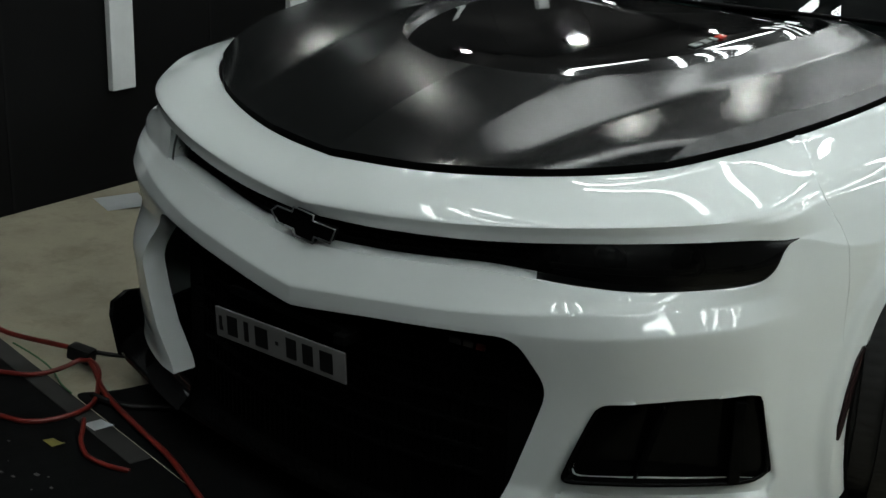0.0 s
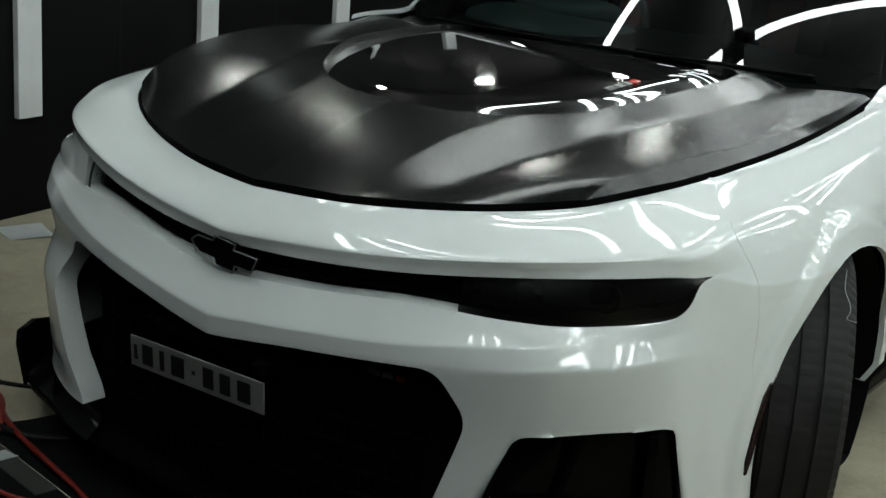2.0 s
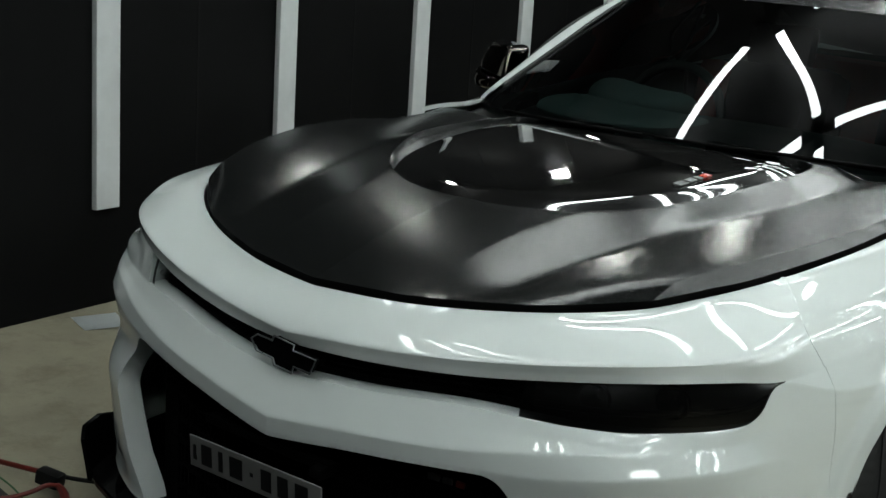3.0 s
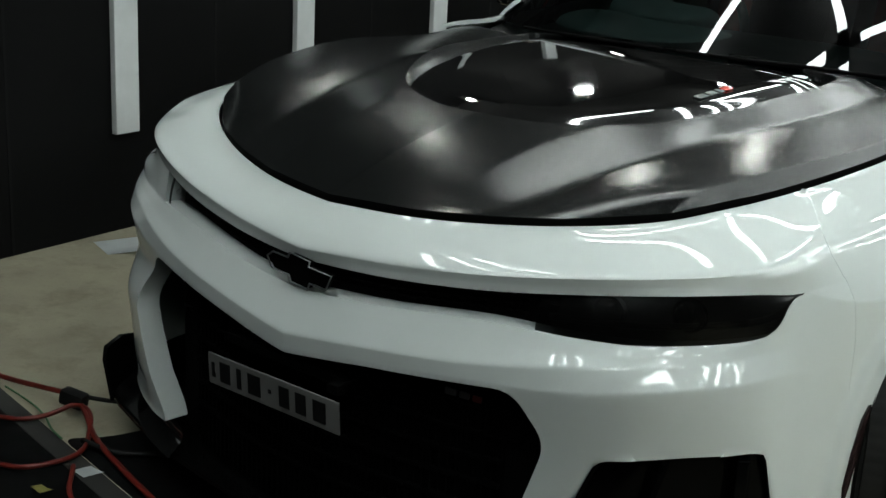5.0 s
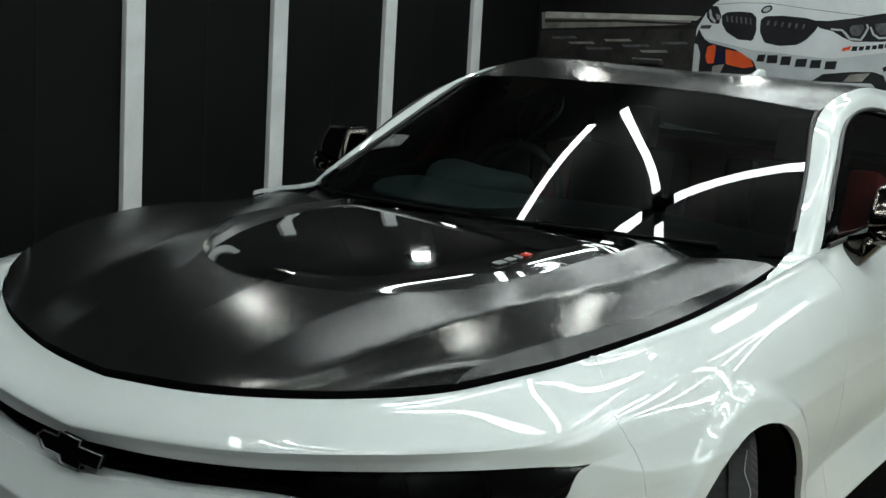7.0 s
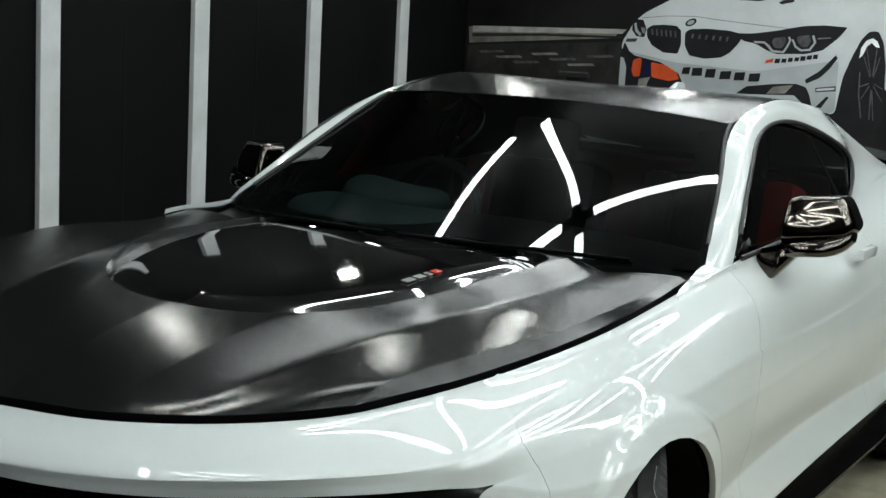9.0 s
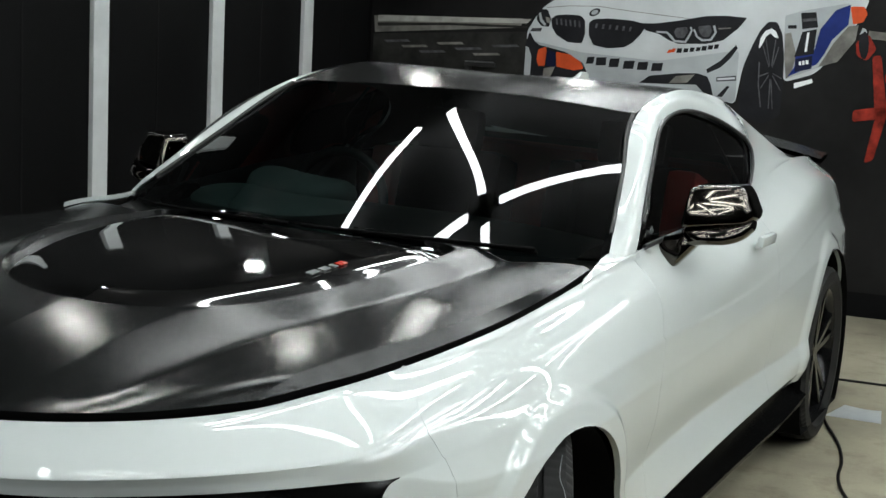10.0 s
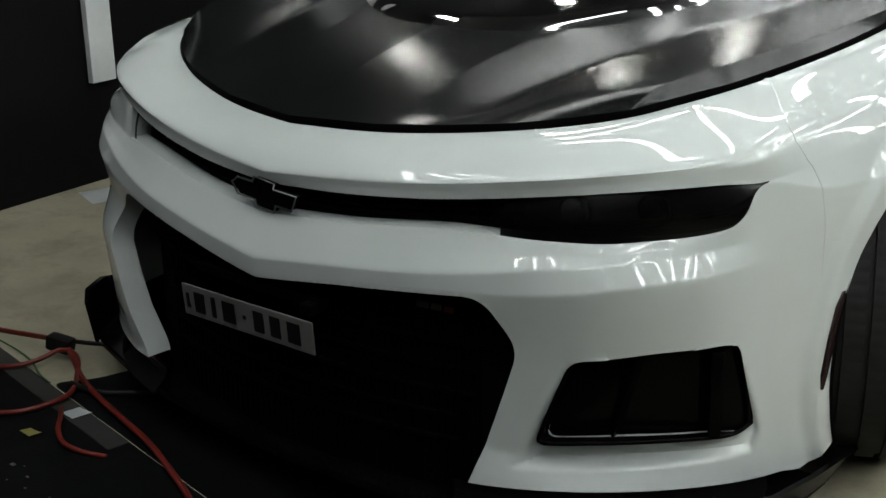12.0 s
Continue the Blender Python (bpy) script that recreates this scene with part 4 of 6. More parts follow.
# duct: gloss liner with vanes
for side in (1,):
    duct = new("brake_duct")
    duct.parent = CAR
    duct["label"] = "gloss black air duct"
    xs2 = np.linspace(.56, .865, 24)
    zs2 = np.linspace(.46, .24, 12)
    g = np.array([[(x, plan_y(x, .35) + .05 + .02 * math.sin((x - .56) / .3 * 3.1), z) for z in zs2] for x in xs2])
    verts, faces = panel(g, np.ones((23, 11), bool))
    if side < 0:
        verts, faces = other_side(verts, faces)
    part("liner", mesh_of("liner", verts, faces, M_DUCT), duct)
    def set_in(x):
        return x - .07 * max(0, x - .78), plan_y(x, .35) + .15 * max(0, x - .78)

    frame_pts = [(side * set_in(x)[0], set_in(x)[1] + .011, z) for x, z in DUCT[::2]]
    part("surround", tube("surround", frame_pts, .0045, M_DUCT, cyclic=True, steps=3), duct)
    n = len(DUCT)
    vs = [(side * (set_in(x)[0] + dx), set_in(x)[1] + dy, z) for dx, dy in ((0, .006), (0, .045)) for x, z in DUCT]
    part("rim", mesh_of("rim", vs, [(k, (k + 1) % n, n + (k + 1) % n, n + k) for k in range(n)], M_DUCT), duct)
    for x, lean in ((.68, 16),):
        bm = bmesh.new()
        box(bm, -.003, .003, -.012, .015, -.085, .085, .002, pose(side * (x + .02), plan_y(x, .35) + .055, .35, 0, side * lean, 0))
        part("vane", from_bm("vane", bm, M_DUCT), duct)
    bm = bmesh.new()
    box(bm, -.012, .012, -.018, .02, -.085, .082, .004, pose(side * .815, plan_y(.815, .35) + .03, .35, 0, 0, side * 30))
    part("edge_post", from_bm("edge_post", bm, M_DUCT), duct)
    # side marker lamp
    mk = [(.912, .566, .30), (.9135, .570, .33), (.923, .585, .40), (.929, .602, .462), (.932, .612, .488)]
    wd = [.006, .022, .026, .024, .006]
    flat = body_panel(5.5, 8.5, 90).reshape(-1, 3)
    flat = flat[flat[:, 0] > .84]
    mk = [(float(flat[np.argmin((flat[:, 1] - y) ** 2 + (flat[:, 2] - z) ** 2)][0]) - .001, y, z) for x, y, z in mk]
    vs = [(side * (x + .004), y - w / 2, z) for (x, y, z), w in zip(mk, wd)] + [(side * (x + .005), y + w / 2, z) for (x, y, z), w in zip(mk, wd)]
    vs += [(v[0] - side * .02, v[1], v[2]) for v in vs]
    n = len(mk)
    fs = []
    for k in range(n - 1):
        fs += [(k, k + 1, n + k + 1, n + k), (2 * n + k, 2 * n + k + 1, k + 1, k), (n + k, n + k + 1, 3 * n + k + 1, 3 * n + k)]
    part("side_marker", mesh_of("side_marker", vs, fs, M_MARKER, sharp=30), CAR, "dark smoked side marker lamp")

# splitter with end plates
SPLIT = [(0, .02), (.2, .03), (.42, .05), (.60, .085), (.76, .13), (.82, .16), (.875, .25), (.925, .50), (.93, .60), (.80, .60), (.5, .3), (0, .2)]
out = [(x, y) for x, y in SPLIT] + [(-x, y) for x, y in SPLIT[-2:0:-1]]
bm = bmesh.new()
f = bm.faces.new([bm.verts.new((x, y, .085)) for x, y in out])
g = bmesh.ops.extrude_face_region(bm, geom=[f])
bmesh.ops.translate(bm, vec=(0, 0, .018), verts=[v for v in g["geom"] if isinstance(v, bmesh.types.BMVert)])
bmesh.ops.recalc_face_normals(bm, faces=bm.faces)
bmesh.ops.bevel(bm, geom=[e for e in bm.edges if e.calc_face_angle(0) > 1], offset=.004, segments=2, affect="EDGES")
part("splitter", from_bm("splitter", bm, M_LIP, True), CAR, "black front splitter")
a = spline(LINE_H, np.linspace(2.0, 5.6, 60))
b = np.stack([a[:, 0] + .010, a[:, 1] - .020, np.full(60, .101)], 1)
f = np.linspace(0, 1, 8)[None, :, None]
g = a[:, None] * (1 - f) + b[:, None] * f
g[..., 1] += .018 * np.sin(np.pi * f[..., 0]) + .012 * (1 - f[..., 0])
verts, faces = panel(g, np.ones((59, 7), bool))
part("lip", mesh_of("lip", verts, faces, M_GLOSS), CAR, "gloss black lip under the bumper")
part("lip", mesh_of("lip", *other_side(verts, faces), M_GLOSS), CAR, "gloss black lip under the bumper")
for side in (1, -1):
    base = [(.80, .135), (.835, .165), (.875, .24), (.905, .36), (.922, .50), (.93, .61)]
    top = [.175, .19, .19, .165, .155, .15]
    vs = [(side * x, y, .09) for x, y in base] + [(side * (x + .03), y, z) for (x, y), z in zip(base, top)]
    vs += [(v[0] - side * .012, v[1] + .003, v[2]) for v in vs]
    n, fs = len(base), []
    for k in range(n - 1):
        fs += [(k, k + 1, n + k + 1, n + k), (3 * n + k, 3 * n + k + 1, 2 * n + k + 1, 2 * n + k), (n + k, n + k + 1, 3 * n + k + 1, 3 * n + k)]
    fs += [(0, n, 3 * n, 2 * n)]
    part("end_plate", mesh_of("end_plate", vs, fs, M_LIP, sharp=40), CAR)
    # inner black face closing the bumper below
    # side skirt
    sk = [[(.885, y, z) for y, z in ((1.34, .285), (1.8, .312), (2.4, .338), (3.0, .348), (3.34, .348))], [(.905, y, z) for y, z in ((1.34, .26), (1.8, .275), (2.4, .285), (3.0, .29), (3.36, .30))],
          [(.915, 1.36, .235), (.925, 1.8, .235), (.93, 2.4, .24), (.94, 3.0, .245), (.945, 3.37, .27)], [(.90, 1.36, .205), (.91, 1.8, .205), (.915, 2.4, .21), (.925, 3.0, .215), (.93, 3.36, .23)],
          [(.70, y, .21) for y in (1.36, 1.8, 2.4, 3.0, 3.36)]]
    g = skin(sk, np.linspace(0, 4, 40), 5, sharp=(2, 3))
    verts, faces = panel(g, np.ones((39, g.shape[1] - 1), bool))
    if side < 0:
        verts, faces = other_side(verts, faces)
    part("side_skirt", mesh_of("side_skirt", verts, faces, M_LIP, sharp=40), CAR, "black side skirt")
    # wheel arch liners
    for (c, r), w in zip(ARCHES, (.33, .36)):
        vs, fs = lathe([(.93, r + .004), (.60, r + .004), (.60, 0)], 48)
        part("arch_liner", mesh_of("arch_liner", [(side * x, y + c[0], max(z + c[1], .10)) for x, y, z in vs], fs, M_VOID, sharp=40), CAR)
    # mirror
    mir = new("door_mirror")
    mir.parent = CAR
    mir["label"] = "dark chrome door mirror"

    def loft(stations, square):
        """A closed body from stations (x, y front, y back, z low, z high): round in front, flat behind."""
        k = 28
        vs, fs, n = [], [], k
        for x, yf, yb, zl, zh in spline(stations, np.linspace(0, len(stations) - 1, 6 * len(stations))):
            for a in np.linspace(0, 2 * math.pi, k + 1)[:-1]:
                ca, sa = math.cos(a), math.sin(a)
                bulge = abs(ca) ** square * (1 if ca > 0 else -1)
                y = (yf + .42 * (yb - yf)) - bulge * (.42 if ca > 0 else .58) * (yb - yf)
                vs.append((side * x, y + .45 * (zh - zl) / 2 * sa, (zl + zh) / 2 + (zh - zl) / 2 * abs(sa) ** square * (1 if sa > 0 else -1)))
        m = len(vs) // n
        for j in range(m - 1):
            fs += [(j * n + i, j * n + (i + 1) % n, (j + 1) * n + (i + 1) % n, (j + 1) * n + i) for i in range(n)]
        fs += [tuple(range(n))[::-1], tuple(range((m - 1) * n, m * n))]
        return vs, (fs if side < 0 else [f[::-1] for f in fs])

    def cap_shell():
        o = rounded([(.858, 1.018), (.868, 1.122), (.888, 1.134), (.992, 1.138), (1.010, 1.116), (1.036, 1.062), (1.024, 1.036)], .014, 5)
        o = np.array([p + (q - p) * j / m for p, q in zip(o, np.roll(o, -1, 0)) for m in [max(1, round(float(np.hypot(*(q - p))) / .006))] for j in range(m)])
        c, n, vs, fs = np.array((.944, 1.078)), len(o), [], []
        for k, back in (*((k, 0) for k in np.linspace(.02, .80, 24)), (.84, .0005), (.90, .002), (.94, .005), (.97, .011), (.99, .019), (1, .03), (1, .10), (.97, .115), (.9, .118)):
            for x, z in c + (o - c) * k:
                bow = 1.1 * (x - c[0]) ** 2 + 1.8 * (z - c[1]) ** 2
                vs.append((side * x, 1.905 + back + bow + .42 * (x - .90) + .30 * (z - 1.08), z))
        m = len(vs) // n
        for j in range(m - 1):
            fs += [(j * n + i, j * n + (i + 1) % n, (j + 1) * n + (i + 1) % n, (j + 1) * n + i) for i in range(n)]
        fs += [tuple(range(n))[::-1], tuple(range((m - 1) * n, m * n))]
        return vs, (fs if side > 0 else [f[::-1] for f in fs])

    part("cap", mesh_of("cap", *cap_shell(), M_CHROME, sharp=60), mir)
    part("base", mesh_of("base", *loft([(.858, 1.92, 1.97, .985, 1.020), (.87, 1.895, 1.99, .966, 1.027), (.92, 1.880, 2.00, .978, 1.028), (.98, 1.892, 2.01, .984, 1.034), (1.015, 1.918, 2.02, .998, 1.042), (1.032, 1.945, 2.02, 1.018, 1.048)], .75), M_CHROME, sharp=60), mir)
    part("arm", mesh_of("arm", *loft([(.790, 1.90, 1.99, .922, .985), (.812, 1.888, 1.985, .905, .988), (.842, 1.882, 1.98, .905, .998), (.875, 1.882, 1.98, .938, 1.012), (.90, 1.89, 1.98, .968, 1.020), (.915, 1.90, 1.97, .985, 1.015)], .7), M_CHROME, sharp=60), mir)
    # door handle: a bowed bar over a shallow dish
    bm = bmesh.new()
    box(bm, -.012, .012, -.085, .085, -.019, .017, .010, pose(side * .924, 2.62, .922, 0, side * 8, 0))
    part("door_handle", from_bm("door_handle", bm, M_PAINT, True), CAR)
    bm = bmesh.new()
    box(bm, -.006, .006, -.045, .045, -.024, .010, .005, pose(side * .9095, 2.62, .916, 0, side * 14, 0))
    part("handle_dish", from_bm("handle_dish", bm, M_STRIP, True), CAR, "recess behind the door handle")

# body-coloured corners below the pillars
OUTER = [(.798, 1.36, .9290), (.800, 1.47, .9430), (.803, 1.56, .9520), (.806, 1.64, .9600), (.810, 1.70, .9660), (.812, 1.82, .974)]
INNER = [(.786, 1.40, .9370), (.780, 1.47, .9485), (.771, 1.53, .9575), (.764, 1.58, .9640), (.766, 1.63, .9700), (.802, 1.74, .9790)]
for side in (1, -1):
    s = np.linspace(0, 4.2, 36)
    a, b = spline(OUTER, s), spline(INNER, s)
    f = np.linspace(0, 1, 10)[None, :, None]
    g = a[:, None] * (1 - f) + b[:, None] * f
    rim = np.zeros(g.shape[:2], bool)
    rim[:, -1] = rim[0] = rim[-1] = True
    gv, gf = panel(g, np.ones((35, 9), bool), [(rim, (.004, 0, -.014))])
    if side < 0:
        gv, gf = other_side(gv, gf)
    part("cowl_corner", mesh_of("cowl_corner", gv, gf, M_PAINT, sharp=40), CAR)

# cowl, wipers, fin aerial, window trims, spoiler
G = cross_surface([(.76, 1.40, .90), (.762, 1.64, .945)], [(0, 1.36, .925), (0, 1.46, .955)], 28, 6)
gv, gf = panel(G, np.ones((27, 5), bool))
part("cowl", mesh_of("cowl", gv, [f[::-1] for f in gf], M_PLASTIC), CAR, "black plastic cowl")
for x0, x1 in ((.62, .02), (-.02, -.55)):
    w = new("wiper")
    w.parent = CAR
    xs3 = np.linspace(x0, x1, 8)
    pts = [(x, 1.545 - .18 * (1 - (x / .74) ** 2), .975 + .012 * (1 - (x / .74) ** 2)) for x in xs3]
    part("blade", tube("blade", pts, .005, M_MESH), w)
    part("arm", tube("arm", [(x0, 1.51, .968), ((x0 * .6 + x1 * .4), pts[3][1] - .012, .992), pts[4]], .005, M_MESH), w)
bm = bmesh.new()
vs = [bm.verts.new(p) for p in ((-.02, 3.12, 1.325), (.02, 3.12, 1.325), (.016, 3.37, 1.30), (-.016, 3.37, 1.30), (-.006, 3.30, 1.402), (.006, 3.30, 1.402), (.008, 3.37, 1.40), (-.008, 3.37, 1.40))]
for f in ((0, 1, 5, 4), (1, 2, 6, 5), (2, 3, 7, 6), (3, 0, 4, 7), (4, 5, 6, 7)):
    bm.faces.new([vs[i] for i in f])
bmesh.ops.bevel(bm, geom=list(bm.edges), offset=.005, segments=2, affect="EDGES")
part("roof_aerial", from_bm("roof_aerial", bm, M_PAINT, True), CAR, "white shark-fin aerial")
for side in (1, -1):
    pts = [(side * (p[0] + .004), p[1], p[2]) for p in spline(RAIL_W, np.linspace(0.3, 7, 30))]
    part("window_trim", tube("window_trim", pts, .006, M_PLASTIC), CAR)
    pts = [(side * (p[0] + .004), p[1], p[2] + .004) for p in wbot[4::4]]
    part("window_trim", tube("window_trim", pts, .007, M_PLASTIC), CAR)
    pts = [(side * (p[0] - .004), p[1], p[2] - .002) for p in spline(RAIL_R, np.linspace(.25, 2, 14))]
    part("screen_trim", tube("screen_trim", pts, .006, M_PLASTIC), CAR)
    # pillar behind the door glass
    bm = bmesh.new()
    box(bm, -.004, .004, -.008, .008, -.12, .12, .002, pose(side * .705, 2.86, 1.15, 14, side * -28, 0))
    part("window_divider", from_bm("window_divider", bm, M_PLASTIC), CAR)
# spoiler
sp = [[(x, 4.56 - .10 * (x / .70) ** 2, 1.145 - .075 * (x / .70) ** 2) for x in np.linspace(-.70, .70, 13)], [(x, 4.66 - .12 * (x / .70) ** 2, 1.158 - .078 * (x / .70) ** 2) for x in np.linspace(-.70, .70, 13)],
      [(x, 4.76 - .14 * (x / .70) ** 2, 1.170 - .082 * (x / .70) ** 2) for x in np.linspace(-.70, .70, 13)], [(x, 4.75 - .14 * (x / .70) ** 2, 1.150 - .080 * (x / .70) ** 2) for x in np.linspace(-.70, .70, 13)], [(x, 4.58 - .10 * (x / .70) ** 2, 1.125 - .078 * (x / .70) ** 2) for x in np.linspace(-.70, .70, 13)]]
g = skin(sp, np.linspace(0, 12, 40), 3, sharp=(2,))
gv, gf = panel(g, np.ones((39, g.shape[1] - 1), bool))
part("spoiler", mesh_of("spoiler", gv, [f[::-1] for f in gf], M_LIP, sharp=40), CAR, "black rear spoiler")

# cabin: dashboard, steering wheel, seats
G = cross_surface([(.66, 1.62, .93), (.66, 1.80, .955), (.66, 1.98, .93), (.66, 2.02, .70)], [(0, 1.45, .95), (0, 1.78, .985), (0, 2.0, .96), (0, 2.04, .70)], 24, 20)
gv, gf = panel(G, np.ones((23, 19), bool))
part("dashboard", mesh_of("dashboard", gv, [f[::-1] for f in gf], M_PLASTIC), CAR, "black dashboard")
# added pad and instrument hood, toned lighter for light falling on the dashboard
for nm, at, size, text in (("dash_pad", (-.33, 1.78, .965), (.30, .19, .045), "added grey-green pad, light on the dashboard put into its colour"), ("instrument_hood", (-.36, 1.93, 1.0), (.19, .11, .06), "")):
    bm = bmesh.new()
    bmesh.ops.create_uvsphere(bm, u_segments=36, v_segments=18, radius=1)
    for v in bm.verts:
        x, y, z = v.co
        v.co = (at[0] + size[0] * math.copysign(abs(x) ** .75, x), at[1] + size[1] * y, at[2] + size[2] * z * (1 - .25 * math.sin(3 * x + 1)))
    part(nm, from_bm(nm, bm, M_DASH_LIT, True), CAR, text)
ringv = [(-.36 + .18 * math.cos(a), 2.13 + .06 * math.sin(a), .93 + .17 * math.sin(a)) for a in np.linspace(0, 2 * math.pi, 25)[:-1]]
part("steering_wheel", tube("steering_wheel", ringv, .016, M_PLASTIC, cyclic=True), CAR)
for x in (-.36, .36):
    seat = new("seat")
    seat.parent = CAR
    seat["label"] = "dark seat with red trim"
    bm = bmesh.new()
    box(bm, x - .26, x + .26, 2.25, 2.78, .42, .60, .06)
    part("cushion", from_bm("cushion", bm, M_RED, True), seat)
    bm = bmesh.new()
    box(bm, -.25, .25, -.06, .06, 0, .56, .05, pose(x, 2.80, .55, -14, 0, 0))
    part("backrest", from_bm("backrest", bm, M_VOID, True), seat)
    for e in (-.215, .215):
        outer = (e > 0) == (x > 0)
        bm = bmesh.new()
        box(bm, e - .055, e + .055, -.115, .066, .03, .54, .03, pose(x, 2.80, .55, -14, 0, 0))
        part("side_bolster", from_bm("side_bolster", bm, M_RED if outer else M_VOID, True), seat, "red side bolster" if outer else "black side bolster")
    bm = bmesh.new()
    box(bm, -.13, .13, -.04, .04, 0, .16, .035, pose(x, 2.93, 1.085, -10, 0, 0))
    part("headrest", from_bm("headrest", bm, M_VOID, True), seat)
bm = bmesh.new()
box(bm, -.62, .62, 3.20, 3.345, .5, 1.10, .05)
part("rear_seat", from_bm("rear_seat", bm, M_RED, True), CAR, "red rear seat")
bm = bmesh.new()
box(bm, -.68, .68, 1.5, 3.9, .30, .42)
part("cabin_floor", from_bm("cabin_floor", bm, M_VOID), CAR)
bm = bmesh.new()
box(bm, -.63, .63, 3.35, 3.80, 1.05, 1.085, .006)
box(bm, -.54, .54, 3.78, 3.91, 1.052, 1.083, .006)
box(bm, -.60, .60, 3.68, 3.72, .45, 1.06, .01)
part("parcel_shelf", from_bm("parcel_shelf", bm, M_VOID), CAR)

# badge on the bonnet insert
badge = new("bonnet_badge")
badge.parent = CAR
badge["label"] = "silver and red badge of plain bars on the insert"
bx, by = .335, 1.005


across = Vector((.1, 0, insert_z(bx + .05, by) - insert_z(bx - .05, by))).normalized()
along = Vector((.008, .1, insert_z(bx + .004, by + .05) - insert_z(bx - .004, by - .05))).normalized()
up = across.cross(along).normalized()
side_way = up.cross(along)
badge.matrix_world = Matrix.Translation((bx, by, insert_z(bx, by) + .004)) @ Matrix((along, side_way, up)).transposed().to_4x4()
for x, w, mat in ((-.060, .034, M_BADGE), (-.020, .028, M_BADGE), (.012, .014, M_BADGE), (.042, .026, M_BADGE_RED)):
    bm = bmesh.new()
    box(bm, x - w / 2, x + w / 2, -.010, .010, -.002, .0008, .0004)
    part("badge_bar", from_bm("badge_bar", bm, mat), badge)

# the body leans a little: its right side sits higher on the springs
def ease(u):
    u = np.clip(u, 0, 1)
    return u * u * (3 - 2 * u)


for ob in list(CAR.children) + [c for o in CAR.children if o.name.startswith(("headlight", "brake_duct")) for c in o.children]:
    if ob.type == "MESH" and ob.matrix_world == Matrix():
        n = len(ob.data.vertices)
        co = np.empty(n * 3)
        ob.data.vertices.foreach_get("co", co)
        co = co.reshape(-1, 3)
        w = np.clip(-co[:, 0], 0, None)
        w = w * w / (w + .2)
        co[:, 1] += .030 * w
        lift = 1 - .62 * ease((co[:, 1] - .75) / .6) * ease((2.4 - co[:, 1]) / .6)
        co[:, 2] += .070 * lift * w * np.clip(co[:, 2] / .3, 0, 1)
        if ob.name == "bonnet":
            co[:, 2] -= .022 * w * ease((co[:, 1] - .9) / .4)
        if ob.name.startswith("cowl_corner"):
            co[:, 2] += .030 * w * ease((1.6 - co[:, 1]) / .2)
        if ob.name.startswith(("bumper", "fender")):                            # its bumper corner stands out further
            x, y, z = -co[:, 0].copy(), co[:, 1].copy(), co[:, 2].copy()
            high = ease((x - .60) / .16) * ease((1 - y) / .4) * ease((.752 - z) / .05) * ease((z - .42) / .14) * (.45 + .55 * ease((z - .60) / .08))
            low = ease((x - .38) / .14) * ease((.8 - y) / .3) * ease((.54 - z) / .12) * (.4 + .6 * ease((z - .18) / .10))
            co[:, 0] -= .050 * high + .030 * low
            co[:, 1] -= .042 * low
        ob.data.vertices.foreach_set("co", co.ravel())
        ob.data.update()

# ---- the printed mural on the rear wall (room x along the wall, z up) ----
MURAL_SHAPES = {
    "body": [(1.12, 1.61), (1.2, 1.75), (1.27, 1.81), (1.46, 1.91), (1.66, 1.96), (2.04, 1.98), (2.58, 1.99), (3.1, 2.03), (3.24, 1.89), (3.13, 1.64), (2.96, 1.44), (2.78, 1.38), (2.75, 1.64), (2.66, 1.73), (2.59, 1.63), (2.53, 1.46), (2.5, 1.23), (2.29, 1.28), (1.78, 1.3), (1.25, 1.28), (1.16, 1.39)],
    "band": [(0.02, 1.68), (1.09, 1.7), (1.08, 1.64), (0.03, 1.57)],
}

MURAL_Y = 6.396
mural = new("wall_mural")
mural.matrix_world = ROOM
tagged(mural, "large dark printed mural of a white racing car", "mural")


def print_colour(name, c, var=0.25, scale=6.0):
    return surface("print_" + name, tuple(v * (1 - var) for v in c), tuple(min(1, v * (1 + var)) for v in c), 0.45, 0, scale, 60, 0.03, spec=0.1)


INKS = {"night": print_colour("night", (.010, .0095, .0095), .5, 1.8), "white": print_colour("white", (.48, .505, .515), .12, 2.5), "black": print_colour("black", (.012, .012, .014)),
        "light": print_colour("light", (.34, .335, .31), .3, 12), "navy": print_colour("navy", (.008, .010, .03)), "orange": print_colour("orange", (.50, .07, .02)), "blue": print_colour("blue", (.012, .024, .13)), "red": print_colour("red", (.20, .02, .012), .6, 14), "rim": print_colour("rim", (.07, .07, .075), .5, 20), "grey": print_colour("grey", (.16, .155, .14), .4, 9),
        "pale": print_colour("pale", (.72, .74, .74), .1), "dim": print_colour("dim", (.022, .0215, .020), .5, 7), "shade": print_colour("shade", (.33, .35, .36), .15, 3)}


def printed(name, pts, ink, layer, soft=0.0):
    o = rounded(pts, soft) if soft else np.array(pts)
    verts = [(x, MURAL_Y - 0.0008 * layer, z) for x, z in o]
    a = sum(o[i][0] * o[(i + 1) % len(o)][1] - o[(i + 1) % len(o)][0] * o[i][1] for i in range(len(o)))
    idx = tuple(range(len(o)))
    me = mesh_of(name, verts, [idx if a > 0 else idx[::-1]], INKS[ink], smooth=False)
    part(name, me, mural)


